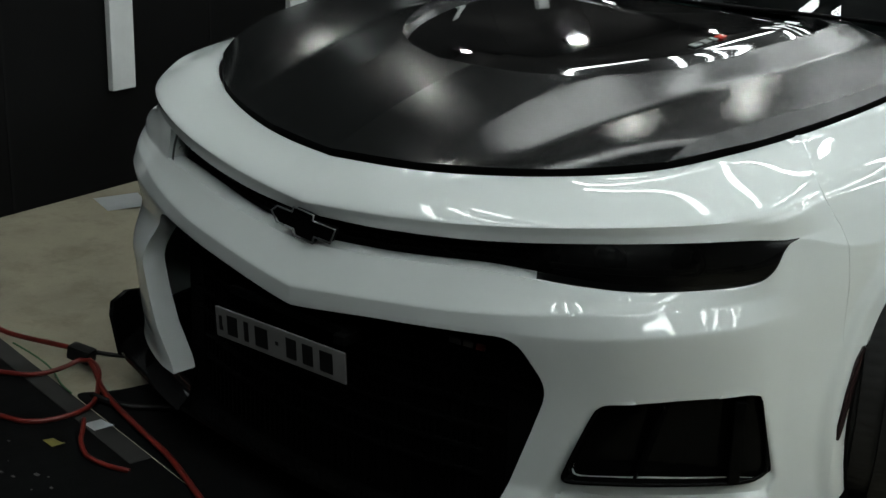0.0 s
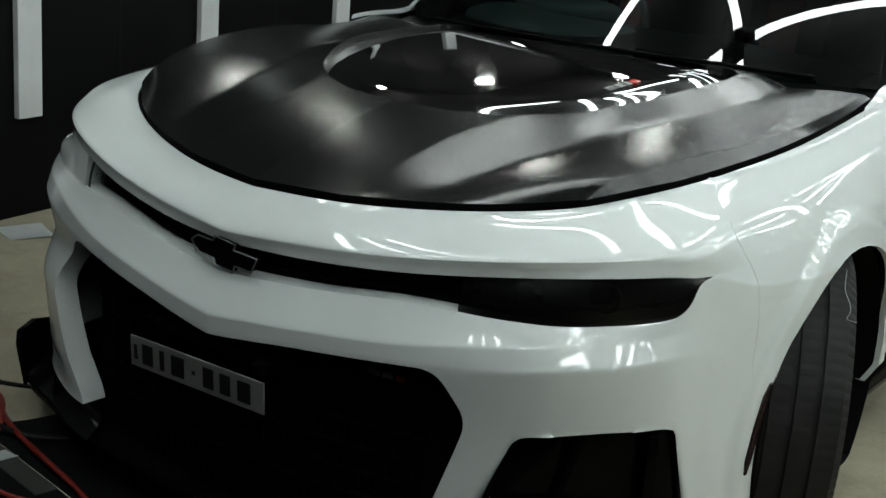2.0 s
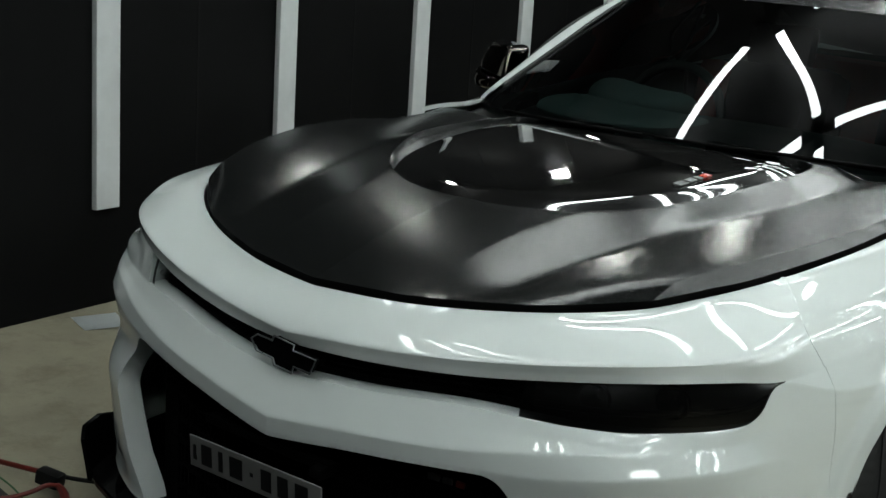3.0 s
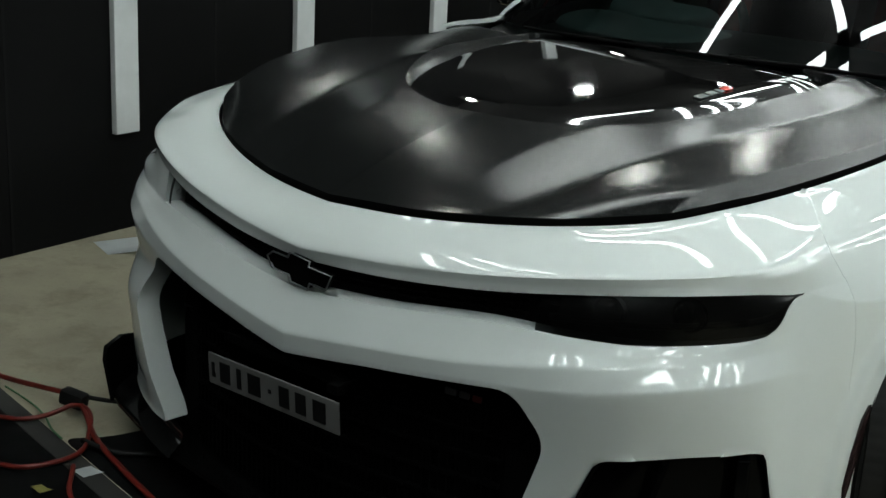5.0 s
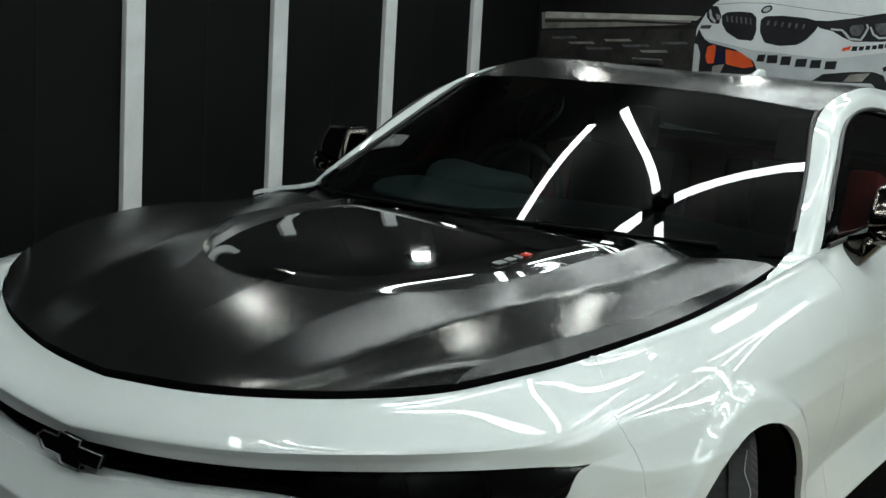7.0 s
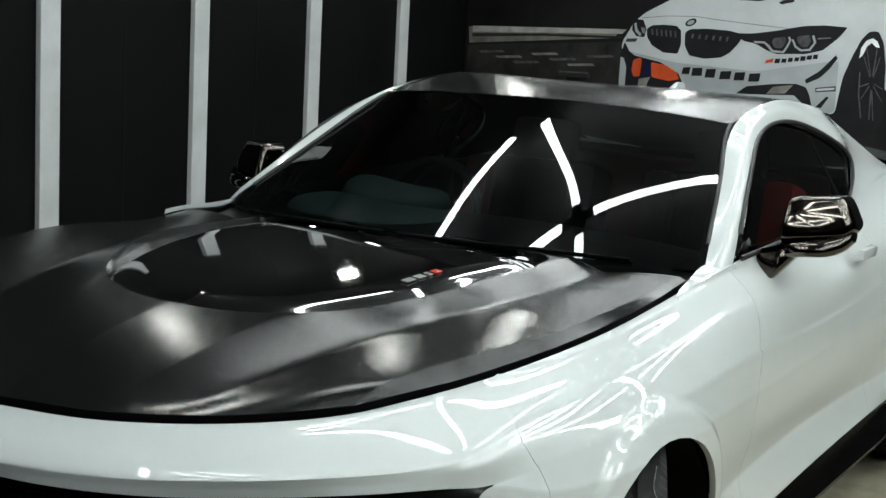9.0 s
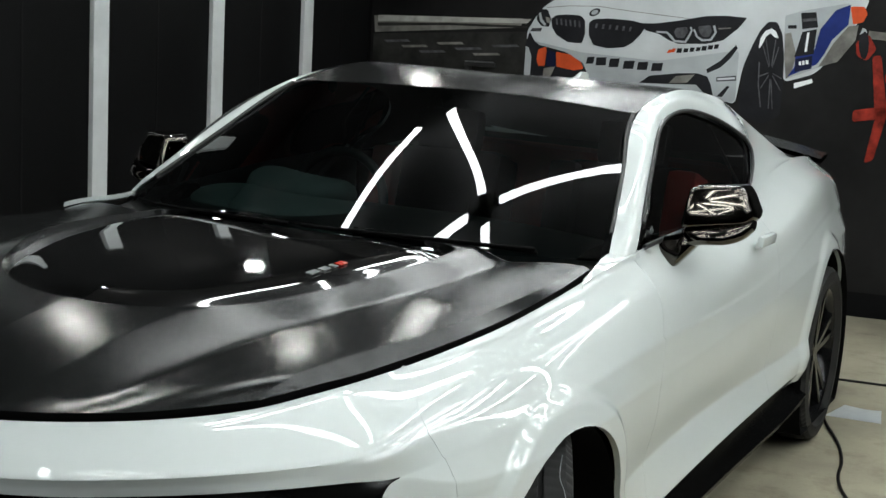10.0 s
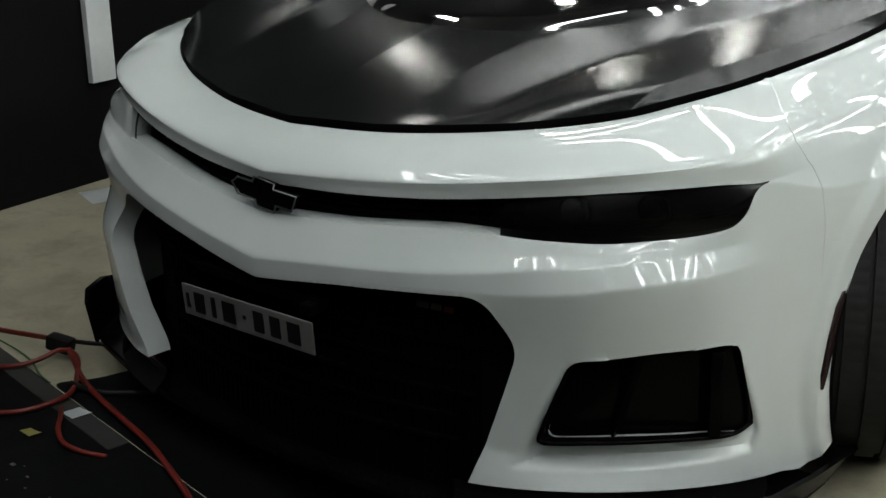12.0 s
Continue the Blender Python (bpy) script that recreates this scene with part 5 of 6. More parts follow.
printed("printed_ground", [(0.0, .15), (5.2, .15), (5.2, 2.9), (0.0, 2.9)], "night", 0)
printed("printed_track", [(0.02, 1.56), (1.2, 1.62), (1.2, 1.20), (0.02, 1.0)], "dim", 1)
printed("printed_band", MURAL_SHAPES["band"], "grey", 2)
printed("printed_band", [(.05, 1.685), (.6, 1.692), (1.15, 1.697), (1.12, 1.668), (.6, 1.658), (.05, 1.645)], "light", 2.5)
printed("printed_sky", [(0.33, 2.10), (0.99, 2.12), (1.0, 1.945), (0.33, 1.93)], "pale", 2)
printed("printed_body", MURAL_SHAPES["body"], "white", 3, .04)
printed("printed_shade", [(1.17, 1.56), (1.5, 1.50), (2.0, 1.47), (2.5, 1.56), (2.5, 1.24), (1.2, 1.29)], "shade", 4, .03)
printed("printed_seam", [(1.249, 1.777), (1.407, 1.793), (1.594, 1.796), (1.817, 1.772), (2.185, 1.74), (2.185, 1.736), (1.817, 1.768), (1.595, 1.792), (1.408, 1.789), (1.249, 1.773)], "grey", 5)
printed("printed_grille", [(1.284, 1.706), (1.317, 1.729), (1.392, 1.736), (1.479, 1.732), (1.511, 1.704), (1.517, 1.619), (1.499, 1.557), (1.404, 1.56), (1.325, 1.604), (1.291, 1.653)], "black", 5, 0.012)
printed("printed_grille", [(1.538, 1.691), (1.57, 1.714), (1.674, 1.721), (1.821, 1.713), (1.914, 1.692), (1.882, 1.634), (1.831, 1.576), (1.779, 1.545), (1.669, 1.533), (1.575, 1.55), (1.54, 1.613)], "black", 5, 0.012)
printed("printed_slat", [(1.314, 1.708), (1.326, 1.708), (1.332, 1.669), (1.321, 1.668)], "rim", 6)
printed("printed_slat", [(1.345, 1.706), (1.356, 1.707), (1.363, 1.666), (1.352, 1.666)], "rim", 6)
printed("printed_slat", [(1.376, 1.704), (1.387, 1.705), (1.393, 1.664), (1.382, 1.664)], "rim", 6)
printed("printed_slat", [(1.406, 1.702), (1.417, 1.703), (1.424, 1.662), (1.413, 1.661)], "rim", 6)
printed("printed_slat", [(1.436, 1.701), (1.448, 1.701), (1.454, 1.659), (1.443, 1.659)], "rim", 6)
printed("printed_slat", [(1.467, 1.699), (1.478, 1.7), (1.485, 1.657), (1.473, 1.656)], "rim", 6)
printed("printed_slat", [(1.584, 1.686), (1.598, 1.687), (1.593, 1.658), (1.578, 1.657)], "rim", 6)
printed("printed_slat", [(1.628, 1.683), (1.643, 1.684), (1.638, 1.655), (1.623, 1.655)], "rim", 6)
printed("printed_slat", [(1.673, 1.681), (1.688, 1.682), (1.682, 1.653), (1.668, 1.652)], "rim", 6)
printed("printed_slat", [(1.718, 1.678), (1.732, 1.679), (1.727, 1.65), (1.712, 1.65)], "rim", 6)
printed("printed_slat", [(1.762, 1.676), (1.776, 1.677), (1.771, 1.648), (1.757, 1.647)], "rim", 6)
printed("printed_slat", [(1.806, 1.673), (1.82, 1.674), (1.815, 1.646), (1.801, 1.645)], "rim", 6)
printed("printed_lamp", [(1.84, 1.699), (1.967, 1.701), (2.108, 1.723), (2.281, 1.758), (2.402, 1.765), (2.533, 1.757), (2.487, 1.694), (2.398, 1.615), (2.295, 1.589), (2.119, 1.582), (2.064, 1.6), (1.99, 1.639), (1.916, 1.653)], "black", 5, 0.012)
printed("printed_lamp_line", [(1.978, 1.656), (2.046, 1.655), (2.076, 1.632), (2.1, 1.605), (2.16, 1.601), (2.179, 1.633), (2.194, 1.668), (2.185, 1.688), (2.196, 1.689), (2.206, 1.669), (2.19, 1.626), (2.168, 1.589), (2.094, 1.591), (2.066, 1.621), (2.043, 1.643), (1.979, 1.644)], "shade", 6)
printed("printed_lamp_line", [(2.218, 1.676), (2.239, 1.635), (2.272, 1.616), (2.317, 1.621), (2.342, 1.66), (2.328, 1.701), (2.341, 1.705), (2.356, 1.661), (2.325, 1.61), (2.266, 1.604), (2.229, 1.628), (2.208, 1.672)], "shade", 6)
printed("printed_lamp_line", [(2.364, 1.689), (2.439, 1.695), (2.44, 1.688), (2.364, 1.68)], "grey", 6)
printed("printed_lamp_glass", [(2.098, 1.678), (2.168, 1.688), (2.177, 1.66), (2.152, 1.618), (2.109, 1.619), (2.089, 1.65)], "rim", 5.5, 0.01)
printed("printed_lamp_glass", [(2.238, 1.694), (2.314, 1.704), (2.324, 1.663), (2.306, 1.631), (2.271, 1.63), (2.244, 1.663)], "rim", 5.5, 0.01)
printed("printed_lamp", [(1.189, 1.743), (1.211, 1.765), (1.257, 1.763), (1.284, 1.703), (1.272, 1.652), (1.218, 1.657), (1.185, 1.696)], "black", 5, 0.01)
printed("printed_lamp_line", [(1.198, 1.736), (1.212, 1.743), (1.223, 1.701), (1.252, 1.669), (1.241, 1.658), (1.209, 1.686)], "shade", 6)
printed("printed_lamp_line", [(1.245, 1.716), (1.276, 1.71), (1.278, 1.674), (1.255, 1.68)], "grey", 6, 0.006)
printed("printed_intake", [(1.143, 1.618), (1.178, 1.561), (1.215, 1.534), (1.39, 1.499), (1.515, 1.433), (1.533, 1.398), (1.55, 1.366), (1.44, 1.324), (1.14, 1.308), (1.119, 1.457), (1.118, 1.53)], "black", 5, 0.01)
printed("printed_fin", [(1.122, 1.522), (1.142, 1.516), (1.165, 1.459), (1.162, 1.327), (1.12, 1.325)], "shade", 6)
printed("printed_fin", [(1.255, 1.387), (1.331, 1.402), (1.294, 1.323), (1.248, 1.321)], "grey", 6)
printed("printed_flap", [(1.209, 1.505), (1.258, 1.525), (1.267, 1.5), (1.258, 1.402), (1.216, 1.399), (1.201, 1.442)], "orange", 6, 0.008)
printed("printed_flap", [(1.329, 1.496), (1.429, 1.482), (1.5, 1.439), (1.522, 1.397), (1.455, 1.383), (1.339, 1.402)], "orange", 6, 0.01)
printed("printed_flap", [(1.27, 1.507), (1.325, 1.492), (1.335, 1.402), (1.27, 1.399)], "navy", 6, 0.006)
printed("printed_disc", [(1.607, 1.768), (1.603, 1.755), (1.591, 1.742), (1.573, 1.733), (1.554, 1.73), (1.54, 1.734), (1.535, 1.744), (1.539, 1.757), (1.552, 1.77), (1.57, 1.779), (1.588, 1.782), (1.602, 1.778)], "black", 6)
printed("printed_disc", [(1.595, 1.764), (1.592, 1.756), (1.584, 1.748), (1.572, 1.742), (1.56, 1.74), (1.551, 1.742), (1.547, 1.748), (1.55, 1.756), (1.559, 1.765), (1.57, 1.77), (1.582, 1.772), (1.591, 1.77)], "shade", 7)
printed("printed_bar", [(1.543, 1.473), (1.591, 1.477), (1.583, 1.432), (1.534, 1.43)], "black", 6)
printed("printed_bar", [(1.603, 1.473), (1.669, 1.477), (1.666, 1.426), (1.599, 1.423)], "black", 6)
printed("printed_bar", [(1.692, 1.47), (1.755, 1.474), (1.748, 1.419), (1.685, 1.416)], "black", 6)
printed("printed_bar", [(1.785, 1.46), (1.854, 1.465), (1.847, 1.414), (1.778, 1.41)], "black", 6)
printed("printed_bar", [(1.877, 1.458), (1.942, 1.462), (1.935, 1.411), (1.87, 1.408)], "black", 6)
printed("printed_bar", [(1.968, 1.455), (2.036, 1.46), (2.029, 1.409), (1.961, 1.406)], "black", 6)
printed("printed_bar", [(2.065, 1.544), (2.09, 1.546), (2.078, 1.524), (2.053, 1.523)], "orange", 6)
printed("printed_bar", [(2.09, 1.552), (2.111, 1.554), (2.102, 1.529), (2.081, 1.528)], "orange", 6)
printed("printed_bar", [(2.118, 1.554), (2.15, 1.556), (2.145, 1.527), (2.113, 1.526)], "black", 6)
printed("printed_bar", [(2.16, 1.556), (2.189, 1.557), (2.184, 1.532), (2.155, 1.531)], "black", 6)
printed("printed_bar", [(2.199, 1.563), (2.227, 1.564), (2.222, 1.538), (2.194, 1.536)], "black", 6)
printed("printed_bar", [(2.237, 1.566), (2.265, 1.568), (2.26, 1.543), (2.232, 1.542)], "black", 6)
printed("printed_bar", [(2.272, 1.575), (2.303, 1.577), (2.299, 1.548), (2.267, 1.547)], "black", 6)
printed("printed_bar", [(2.31, 1.581), (2.341, 1.583), (2.336, 1.557), (2.305, 1.555)], "black", 6)
printed("printed_bar", [(2.348, 1.588), (2.375, 1.59), (2.371, 1.562), (2.343, 1.561)], "black", 6)
printed("printed_bar", [(1.157, 1.64), (1.227, 1.644), (1.217, 1.621), (1.147, 1.618)], "rim", 6)
printed("printed_intake", [(1.89, 1.328), (1.956, 1.377), (2.134, 1.401), (2.257, 1.407), (2.318, 1.39), (2.343, 1.343), (2.364, 1.267), (2.306, 1.285), (2.252, 1.337), (2.085, 1.331)], "black", 5, 0.008)
printed("printed_intake_face", [(2.078, 1.335), (2.121, 1.383), (2.24, 1.399), (2.195, 1.345)], "grey", 6)
printed("printed_fin", [(2.308, 1.434), (2.39, 1.49), (2.454, 1.562), (2.479, 1.591), (2.491, 1.571), (2.448, 1.504), (2.394, 1.449), (2.317, 1.411)], "black", 6)
printed("printed_slot", [(2.374, 1.389), (2.494, 1.406), (2.497, 1.375), (2.377, 1.362)], "rim", 6)
printed("printed_slot", [(2.382, 1.383), (2.488, 1.396), (2.489, 1.384), (2.383, 1.371)], "white", 7)
printed("printed_fin", [(2.384, 1.272), (2.445, 1.341), (2.459, 1.335), (2.419, 1.27)], "black", 6)
printed("printed_wheel_well", [(2.52, 1.228), (2.527, 1.387), (2.558, 1.543), (2.615, 1.682), (2.66, 1.738), (2.714, 1.74), (2.75, 1.671), (2.772, 1.536), (2.78, 1.367), (2.777, 1.179), (2.68, 1.121), (2.539, 1.164)], "black", 5, 0.02)
printed("printed_tyre_mark", [(2.617, 1.577), (2.622, 1.638), (2.648, 1.683), (2.684, 1.698), (2.712, 1.682), (2.729, 1.643), (2.705, 1.648), (2.68, 1.671), (2.655, 1.65), (2.635, 1.598)], "pale", 7)
printed("printed_spoke", [(2.714, 1.427), (2.714, 1.434), (2.77, 1.404), (2.769, 1.398)], "rim", 7)
printed("printed_spoke", [(2.712, 1.413), (2.715, 1.42), (2.769, 1.332), (2.767, 1.327)], "rim", 7)
printed("printed_spoke", [(2.702, 1.393), (2.709, 1.395), (2.731, 1.216), (2.726, 1.215)], "rim", 7)
printed("printed_spoke", [(2.697, 1.395), (2.705, 1.394), (2.708, 1.217), (2.702, 1.217)], "rim", 7)
printed("printed_spoke", [(2.688, 1.421), (2.692, 1.415), (2.649, 1.334), (2.646, 1.34)], "rim", 7)
printed("printed_spoke", [(2.686, 1.436), (2.688, 1.429), (2.636, 1.407), (2.634, 1.413)], "rim", 7)
printed("printed_spoke", [(2.69, 1.472), (2.686, 1.466), (2.638, 1.595), (2.641, 1.599)], "rim", 7)
printed("printed_spoke", [(2.694, 1.479), (2.688, 1.476), (2.652, 1.639), (2.657, 1.641)], "rim", 7)
printed("printed_spoke", [(2.707, 1.475), (2.7, 1.478), (2.712, 1.637), (2.718, 1.634)], "rim", 7)
printed("printed_spoke", [(2.71, 1.465), (2.705, 1.47), (2.735, 1.592), (2.739, 1.588)], "rim", 7)
printed("printed_rim_edge", [(2.624, 1.495), (2.629, 1.359), (2.654, 1.223), (2.661, 1.223), (2.637, 1.359), (2.631, 1.496)], "rim", 7)
printed("printed_door", [(2.758, 1.778), (2.854, 1.809), (3.047, 1.849), (3.126, 1.864), (3.169, 1.754), (3.132, 1.637), (2.999, 1.487), (2.791, 1.402), (2.766, 1.536)], "shade", 4, 0.01)
printed("printed_door_shade", [(2.767, 1.671), (2.8, 1.679), (2.845, 1.54), (2.816, 1.423), (2.794, 1.402), (2.772, 1.536)], "grey", 4.5)
printed("printed_side_blue", [(2.969, 1.706), (3.05, 1.822), (3.131, 1.855), (3.128, 1.739), (3.04, 1.643), (3.008, 1.565), (2.968, 1.499), (2.803, 1.416), (2.838, 1.479), (2.839, 1.54), (2.942, 1.565)], "blue", 5)
printed("printed_side_field", [(2.866, 1.685), (2.949, 1.706), (2.943, 1.558), (2.832, 1.536)], "black", 6)
printed("printed_bar", [(2.895, 1.683), (2.909, 1.684), (2.902, 1.57), (2.889, 1.569)], "pale", 7)
printed("printed_side_field", [(2.849, 1.798), (2.937, 1.805), (2.955, 1.716), (2.864, 1.702)], "black", 6)
printed("printed_side_stripe", [(2.859, 1.762), (2.943, 1.772), (2.945, 1.755), (2.86, 1.745)], "rim", 7)
printed("printed_bar", [(2.779, 1.722), (2.829, 1.725), (2.831, 1.704), (2.781, 1.702)], "black", 6)
printed("printed_side_plate", [(2.84, 1.523), (2.937, 1.548), (2.938, 1.47), (2.841, 1.445)], "navy", 6)
printed("printed_bar", [(2.861, 1.51), (2.875, 1.511), (2.877, 1.488), (2.863, 1.487)], "pale", 7)
printed("printed_bar", [(2.881, 1.515), (2.894, 1.516), (2.896, 1.492), (2.883, 1.491)], "pale", 7)
printed("printed_bar", [(2.9, 1.519), (2.917, 1.52), (2.919, 1.496), (2.902, 1.496)], "pale", 7)
printed("printed_side_grey", [(3.129, 1.729), (3.186, 1.738), (3.176, 1.649), (3.084, 1.518), (2.976, 1.483), (3.021, 1.565), (3.054, 1.63)], "grey", 5)
printed("printed_flap", [(3.131, 1.845), (3.208, 1.847), (3.231, 1.806), (3.21, 1.756), (3.154, 1.74)], "orange", 6, 0.01)
printed("printed_rear_wheel", [(3.254, 1.632), (3.255, 1.592), (3.25, 1.56), (3.24, 1.541), (3.227, 1.541), (3.214, 1.558), (3.203, 1.59), (3.197, 1.631), (3.196, 1.671), (3.201, 1.703), (3.211, 1.721), (3.224, 1.721), (3.237, 1.703), (3.248, 1.671)], "black", 6)
printed("printed_rim_edge", [(3.198, 1.683), (3.21, 1.723), (3.23, 1.717), (3.239, 1.691), (3.225, 1.704), (3.21, 1.69)], "shade", 7)
printed("printed_band", [(3.247, 1.708), (3.444, 1.693), (3.449, 1.648), (3.245, 1.662)], "grey", 2)
printed("printed_bar", [(2.843, 1.378), (2.947, 1.41), (2.952, 1.387), (2.846, 1.347)], "pale", 6)
printed("printed_stripe", [(1.521, 1.91), (1.603, 1.962), (1.626, 1.952), (1.601, 1.903)], "orange", 5)
printed("printed_stripe", [(1.625, 1.997), (1.685, 2.013), (1.728, 2.007), (1.685, 1.93), (1.636, 1.918), (1.608, 1.948)], "blue", 5)
printed("printed_stripe", [(1.692, 1.937), (1.742, 2.007), (1.773, 2.015), (1.726, 1.952)], "shade", 5)
printed("printed_screen", [(1.694, 1.909), (1.794, 1.981), (1.86, 2.031), (2.168, 2.039), (2.249, 1.974), (2.177, 1.945), (1.997, 1.898)], "black", 5, 0.01)
printed("printed_bar", [(1.809, 1.933), (1.848, 1.935), (1.828, 1.917), (1.789, 1.916)], "pale", 6)
printed("printed_bar", [(1.838, 1.962), (1.873, 1.964), (1.854, 1.942), (1.819, 1.941)], "pale", 6)
printed("printed_bar", [(1.864, 1.99), (1.898, 1.992), (1.879, 1.97), (1.844, 1.969)], "pale", 6)
printed("printed_vent", [(1.371, 1.902), (1.395, 1.921), (1.424, 1.929), (1.411, 1.91), (1.379, 1.892)], "black", 5)
printed("printed_vent", [(2.108, 1.892), (2.14, 1.91), (2.207, 1.915), (2.202, 1.898), (2.129, 1.882)], "black", 5)
printed("printed_track_line", [(0.048, 1.635), (0.575, 1.651), (1.125, 1.653), (1.119, 1.638), (0.576, 1.636), (0.05, 1.612)], "dim", 3)
for k in range(7):
    printed("printed_haze", [(.1 + .13 * k, 1.52 - .03 * (k % 3)), (.28 + .13 * k, 1.53 - .03 * (k % 3)), (.30 + .13 * k, 1.515 - .03 * (k % 3)), (.12 + .13 * k, 1.505 - .03 * (k % 3))], "grey" if k % 2 else "rim", 3)
for pts in ([(3.18, 1.64), (3.25, 1.69), (3.30, 1.60), (3.25, 1.53), (3.19, 1.56)], [(3.28, 1.56), (3.33, 1.57), (3.40, 1.20), (3.33, 1.18)], [(3.20, 1.24), (3.38, 1.27), (3.38, 1.20), (3.20, 1.17)], [(3.33, 1.20), (3.39, 1.20), (3.34, .95), (3.29, .93)], [(3.36, 1.46), (3.44, 1.50), (3.46, 1.44), (3.37, 1.40)]):
    printed("printed_red", pts, "red", 5, .02)

bm = bmesh.new()
box(bm, .72, .93, 6.33, 6.37, 1.375, 1.40, .004)
box(bm, .72, .75, 6.35, 6.396, 1.30, 1.38, .004)
rack = new("wall_rack")
in_room(tagged(rack, "small black metal rack fixed to the mural wall", "rack"))
part("bracket", from_bm("bracket", bm, M_PLASTIC), rack)
bm = bmesh.new()
box(bm, .725, .925, 6.332, 6.345, 1.402, 1.41, .002)
part("rail", from_bm("rail", bm, M_SILVER), rack, "dull silver rail")

# ---- floor: dark area with its pale edge, hoses, papers ----
EDGE_A, EDGE_B = Vector((-1.323, 0.143, 0)), Vector((-0.527, -0.010, 0))
edge_turn = math.degrees(math.atan2(EDGE_B.y - EDGE_A.y, EDGE_B.x - EDGE_A.x))
bm = bmesh.new()
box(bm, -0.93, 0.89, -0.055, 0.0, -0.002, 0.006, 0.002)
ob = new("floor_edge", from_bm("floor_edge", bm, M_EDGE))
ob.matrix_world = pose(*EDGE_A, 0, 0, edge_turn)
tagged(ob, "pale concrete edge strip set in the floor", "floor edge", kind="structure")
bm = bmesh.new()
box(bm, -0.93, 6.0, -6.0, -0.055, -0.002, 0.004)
# dark box over the rest of the edge strip, standing for shade there
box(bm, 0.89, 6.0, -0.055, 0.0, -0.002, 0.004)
ob = new("floor_dark", from_bm("floor_dark", bm, M_WET_AND_SHADE))
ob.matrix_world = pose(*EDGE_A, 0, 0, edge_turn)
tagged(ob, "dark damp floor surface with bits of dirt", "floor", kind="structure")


def hose(name, pts, r, mat, label, cat, group=""):
    ob = new(name, tube(name, [(x, y, z) for x, y, z in pts], r, mat, steps=6))
    return tagged(ob, label, cat, group=group)


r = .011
# thin dark sheet that stands in for the shade under the nose
SHADE_PATCH = [(-.88, .065), (-.81, .14), (-.76, .30), (-.85, .62), (.95, .62), (1.02, .30), (1.06, -.05), (1.0, -.30)]
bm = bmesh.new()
f = bm.faces.new([bm.verts.new((x, y, .0)) for x, y in rounded(SHADE_PATCH, .06)][::-1])
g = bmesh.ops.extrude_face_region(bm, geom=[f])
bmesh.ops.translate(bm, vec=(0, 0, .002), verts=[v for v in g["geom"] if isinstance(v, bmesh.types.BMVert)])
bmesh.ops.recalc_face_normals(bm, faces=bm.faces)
tagged(new("floor_damp", from_bm("floor_damp", bm, M_WET_AND_SHADE)), "painted shade on the concrete under the nose of the car", "floor", kind="structure")
hose("air_hose", [(-2.2, .45, r), (-1.8, .2, r), (-1.351, .162, r + .004), (-1.275, .166, r + .006), (-1.136, .18, .03), (-1.0, .191, .045), (-.90, .155, .03), (-.821, .112, .016), (-.678, .064, .016), (-.522, .020, .018), (-.40, -.01, r + .006), (-.251, -.07, r + .006), (-.12, -.125, r + .006), (.006, -.194, r + .004), (.10, -.30, r + .004), (.2, -.6, r + .004)], .0072, M_HOSE, "orange rubber air hose lying on the concrete floor", "hose", "hoses on the floor")
hose("air_hose", [(-1.9, -.35, r + .004), (-1.4, -.15, r + .004), (-1.098, -.002, r + .004), (-1.01, .04, r + .006), (-.987, .111, .02), (-.97, .17, .04), (-.90, .17, .035), (-.826, .107, .016), (-.763, .052, .016), (-.74, -.015, r + .006), (-.775, -.119, r + .004), (-.87, -.15, r + .004), (-1.2, -.2, r + .004), (-1.7, -.5, r + .004)], .0065, M_HOSE, "thin orange hose looped on the dark floor", "hose", "hoses on the floor")
hose("air_hose", [(-.704, -.025, r + .006), (-.66, -.06, r + .004), (-.625, -.094, r + .004), (-.56, -.13, r + .004), (-.523, -.134, r + .003), (-.47, -.122, .009), (-.43, -.104, .008)], .006, M_HOSE, "short end of orange hose on the dark floor", "hose", "hoses on the floor")
hose("power_cable", [(-1.02, .175, .05), (-.98, .20, .045), (-.94, .248, .03), (-.85, .36, .008), (-.7, .6, .008)], .006, M_CABLE, "black cable running under the car", "cable", "cables on the floor")
hose("power_cable", [(-.80, .07, .02), (-.74, .08, .012), (-.66, .12, .008), (-.5, .3, .008)], .008, M_CABLE, "black cable running under the car", "cable", "cables on the floor")
hose("power_cable", [(.86, 4.2, .006), (.908, 4.016, .006), (1.004, 3.786, .006), (1.08, 3.5, .006), (1.094, 3.282, .006), (1.176, 3.028, .006), (1.4, 2.6, .006)], .006, M_CABLE, "dark cable snaking over the floor by the rear wheel", "cable", "cables on the floor")
hose("power_cable", [(.6, 4.85, .006), (.789, 4.866, .006), (1.068, 4.893, .006), (1.6, 4.95, .006), (2.2, 4.9, .006)], .006, M_CABLE, "dark cable lying straight across the floor", "cable", "cables on the floor")
hose("thread", [(x + .001, y - .001, z + .003) for x, y, z in ((.949, .917, .661), (.964, .868, .644), (.972, .852, .632), (.989, .838, .617), (1.0, .82, .602), (.996, .803, .592), (1.004, .808, .588), (1.014, .822, .584))], .0008, M_THREAD, "thin white thread stuck to the front tyre", "thread")
hose("string", [(-1.25, .14, .01), (-1.12, .13, .01), (-1.0, .10, .012), (-.92, .06, .012), (-.86, .05, .012)], .0025, M_TAPE, "thin green string tangled with the hoses", "string")
bm = bmesh.new()
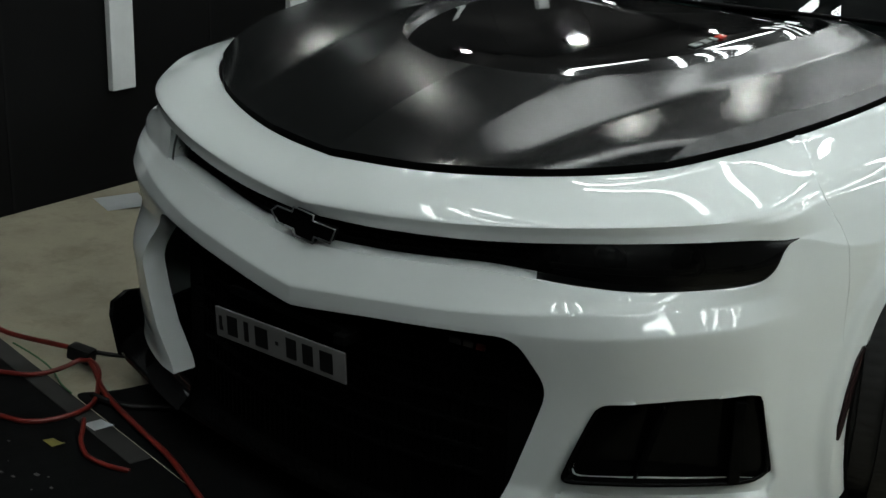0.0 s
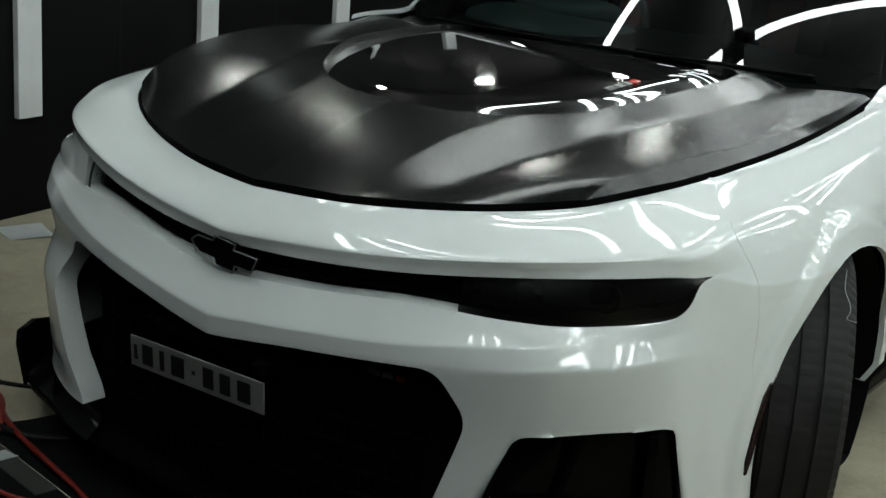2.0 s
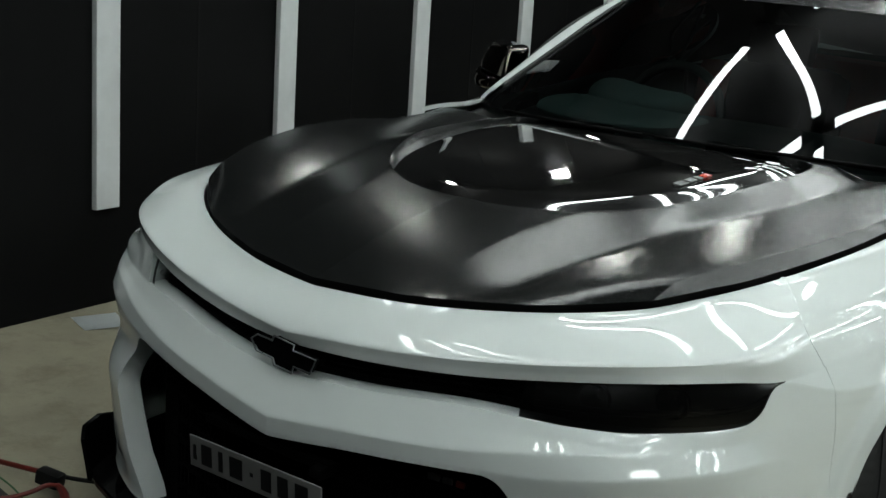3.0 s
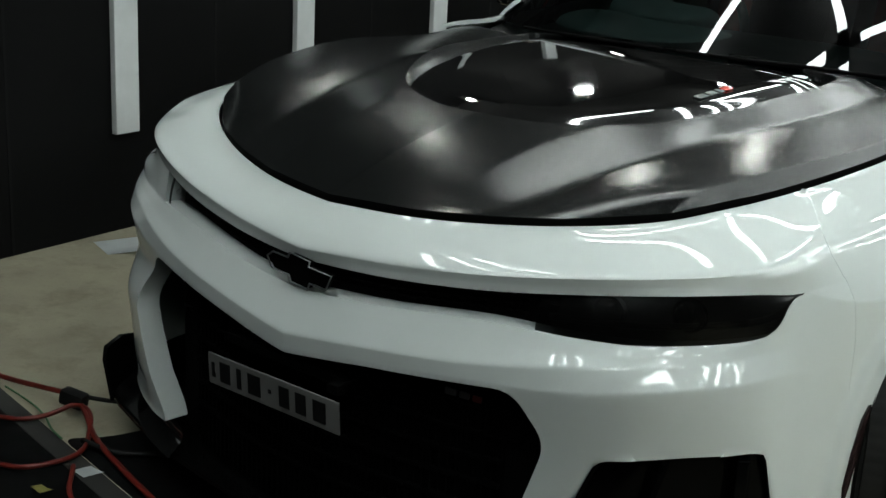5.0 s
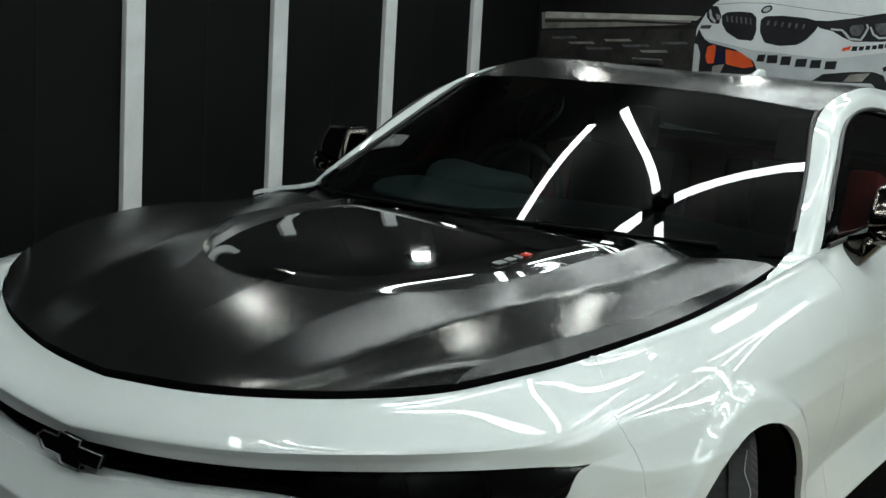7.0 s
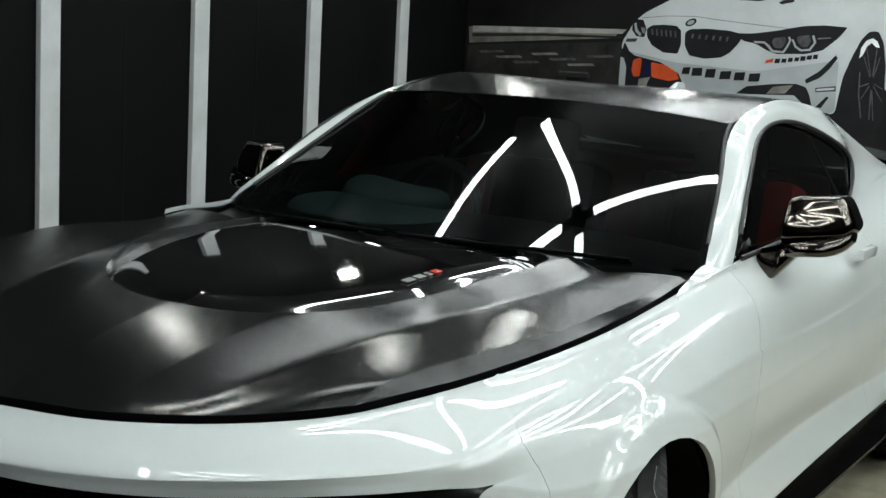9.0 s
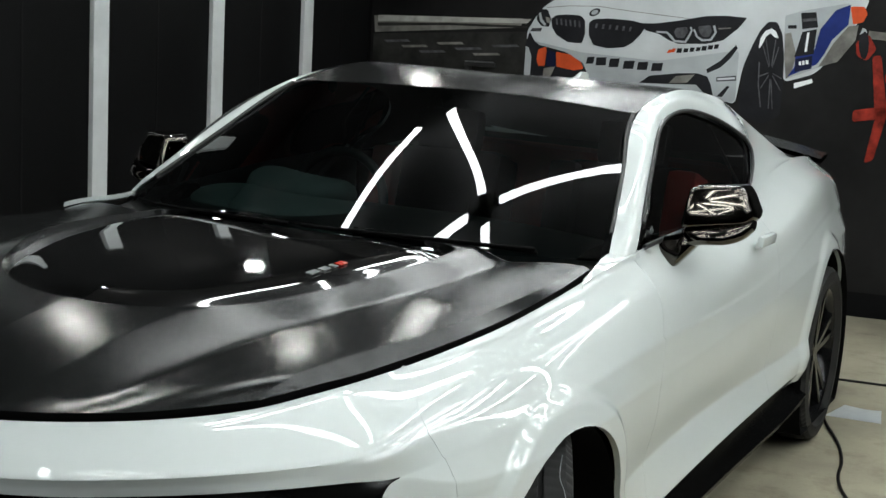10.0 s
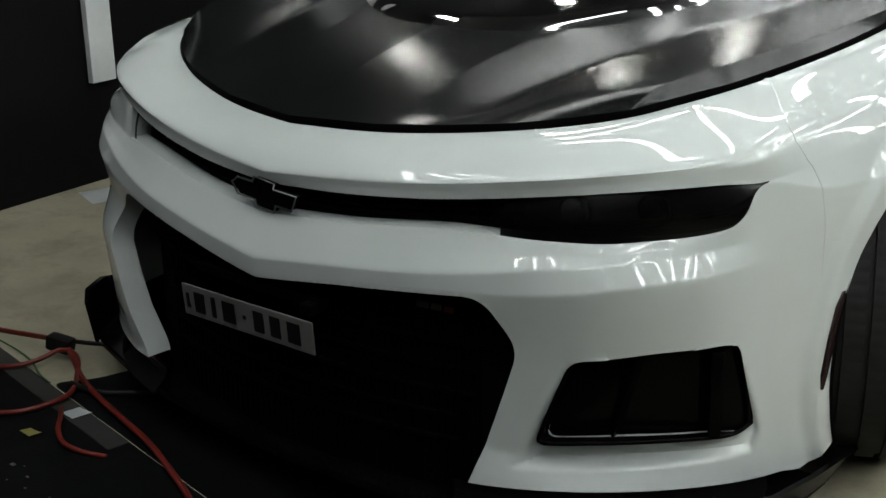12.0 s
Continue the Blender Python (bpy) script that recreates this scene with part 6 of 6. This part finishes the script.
box(bm, -.035, .035, -.02, .02, -.02, .02, .008)
ob = tagged(new("hose_coupling", from_bm("hose_coupling", bm, M_CABLE, True)), "dark hose coupling tied into the orange hoses", "coupling")
ob.matrix_world = pose(-.985, .175, .045, 0, 10, 20)


def sheet(name, pts, mat, label, cat, lift=.002, curl=.012):
    bm = bmesh.new()
    a, b, c, d = [Vector((x, y, 0)) for x, y in pts]
    n = 8
    vs = [[bm.verts.new((a.lerp(b, i / n)).lerp(d.lerp(c, i / n), j / n) + Vector((0, 0, lift + curl * (i / n) ** 3 * (j / n)))) for j in range(n + 1)] for i in range(n + 1)]
    for i in range(n):
        for j in range(n):
            bm.faces.new((vs[i][j], vs[i + 1][j], vs[i + 1][j + 1], vs[i][j + 1]))
    g = bmesh.ops.solidify(bm, geom=list(bm.faces), thickness=.001)
    return tagged(new(name, from_bm(name, bm, mat, True)), label, cat)


sheet("paper_sheet", [(-2.27, 1.16), (-2.10, 1.10), (-2.02, 1.24), (-2.22, 1.33)], M_PAPER, "crumpled white paper sheet on the concrete by the wall", "paper")
sheet("paper_sheet", [(.88, 4.157), (1.111, 4.17), (1.084, 4.346), (.92, 4.40)], M_PAPER, "white paper sheet on the floor behind the rear wheel", "paper")
sheet("paper_tag", [(-.70, -.03), (-.65, -.035), (-.63, .01), (-.69, .015)], M_PAPER, "small white tag lying by the hoses", "tag", .008, .006)
sheet("dry_leaf", [(-.70, -.145), (-.655, -.15), (-.635, -.125), (-.69, -.122)], M_LEAF, "yellow dry leaf on the dark floor", "leaf", .007, .008)
bm = bmesh.new()
for k in range(700):
    x, y = random.uniform(-1.7, .5), random.uniform(-1.0, -.1)
    y -= .2 * (x + 1.3) * 0.9
    w = random.uniform(.001, .0045) if random.random() < .93 else random.uniform(.005, .008)
    box(bm, x - w, x + w, y - w * .6, y + w * .6, .003, .003 + random.uniform(.001, .004), 0, None)
ob = tagged(new("dirt", from_bm("dirt", bm, M_CRUMB)), "scattered crumbs of dirt on the dark floor", "dirt", kind="stuff")
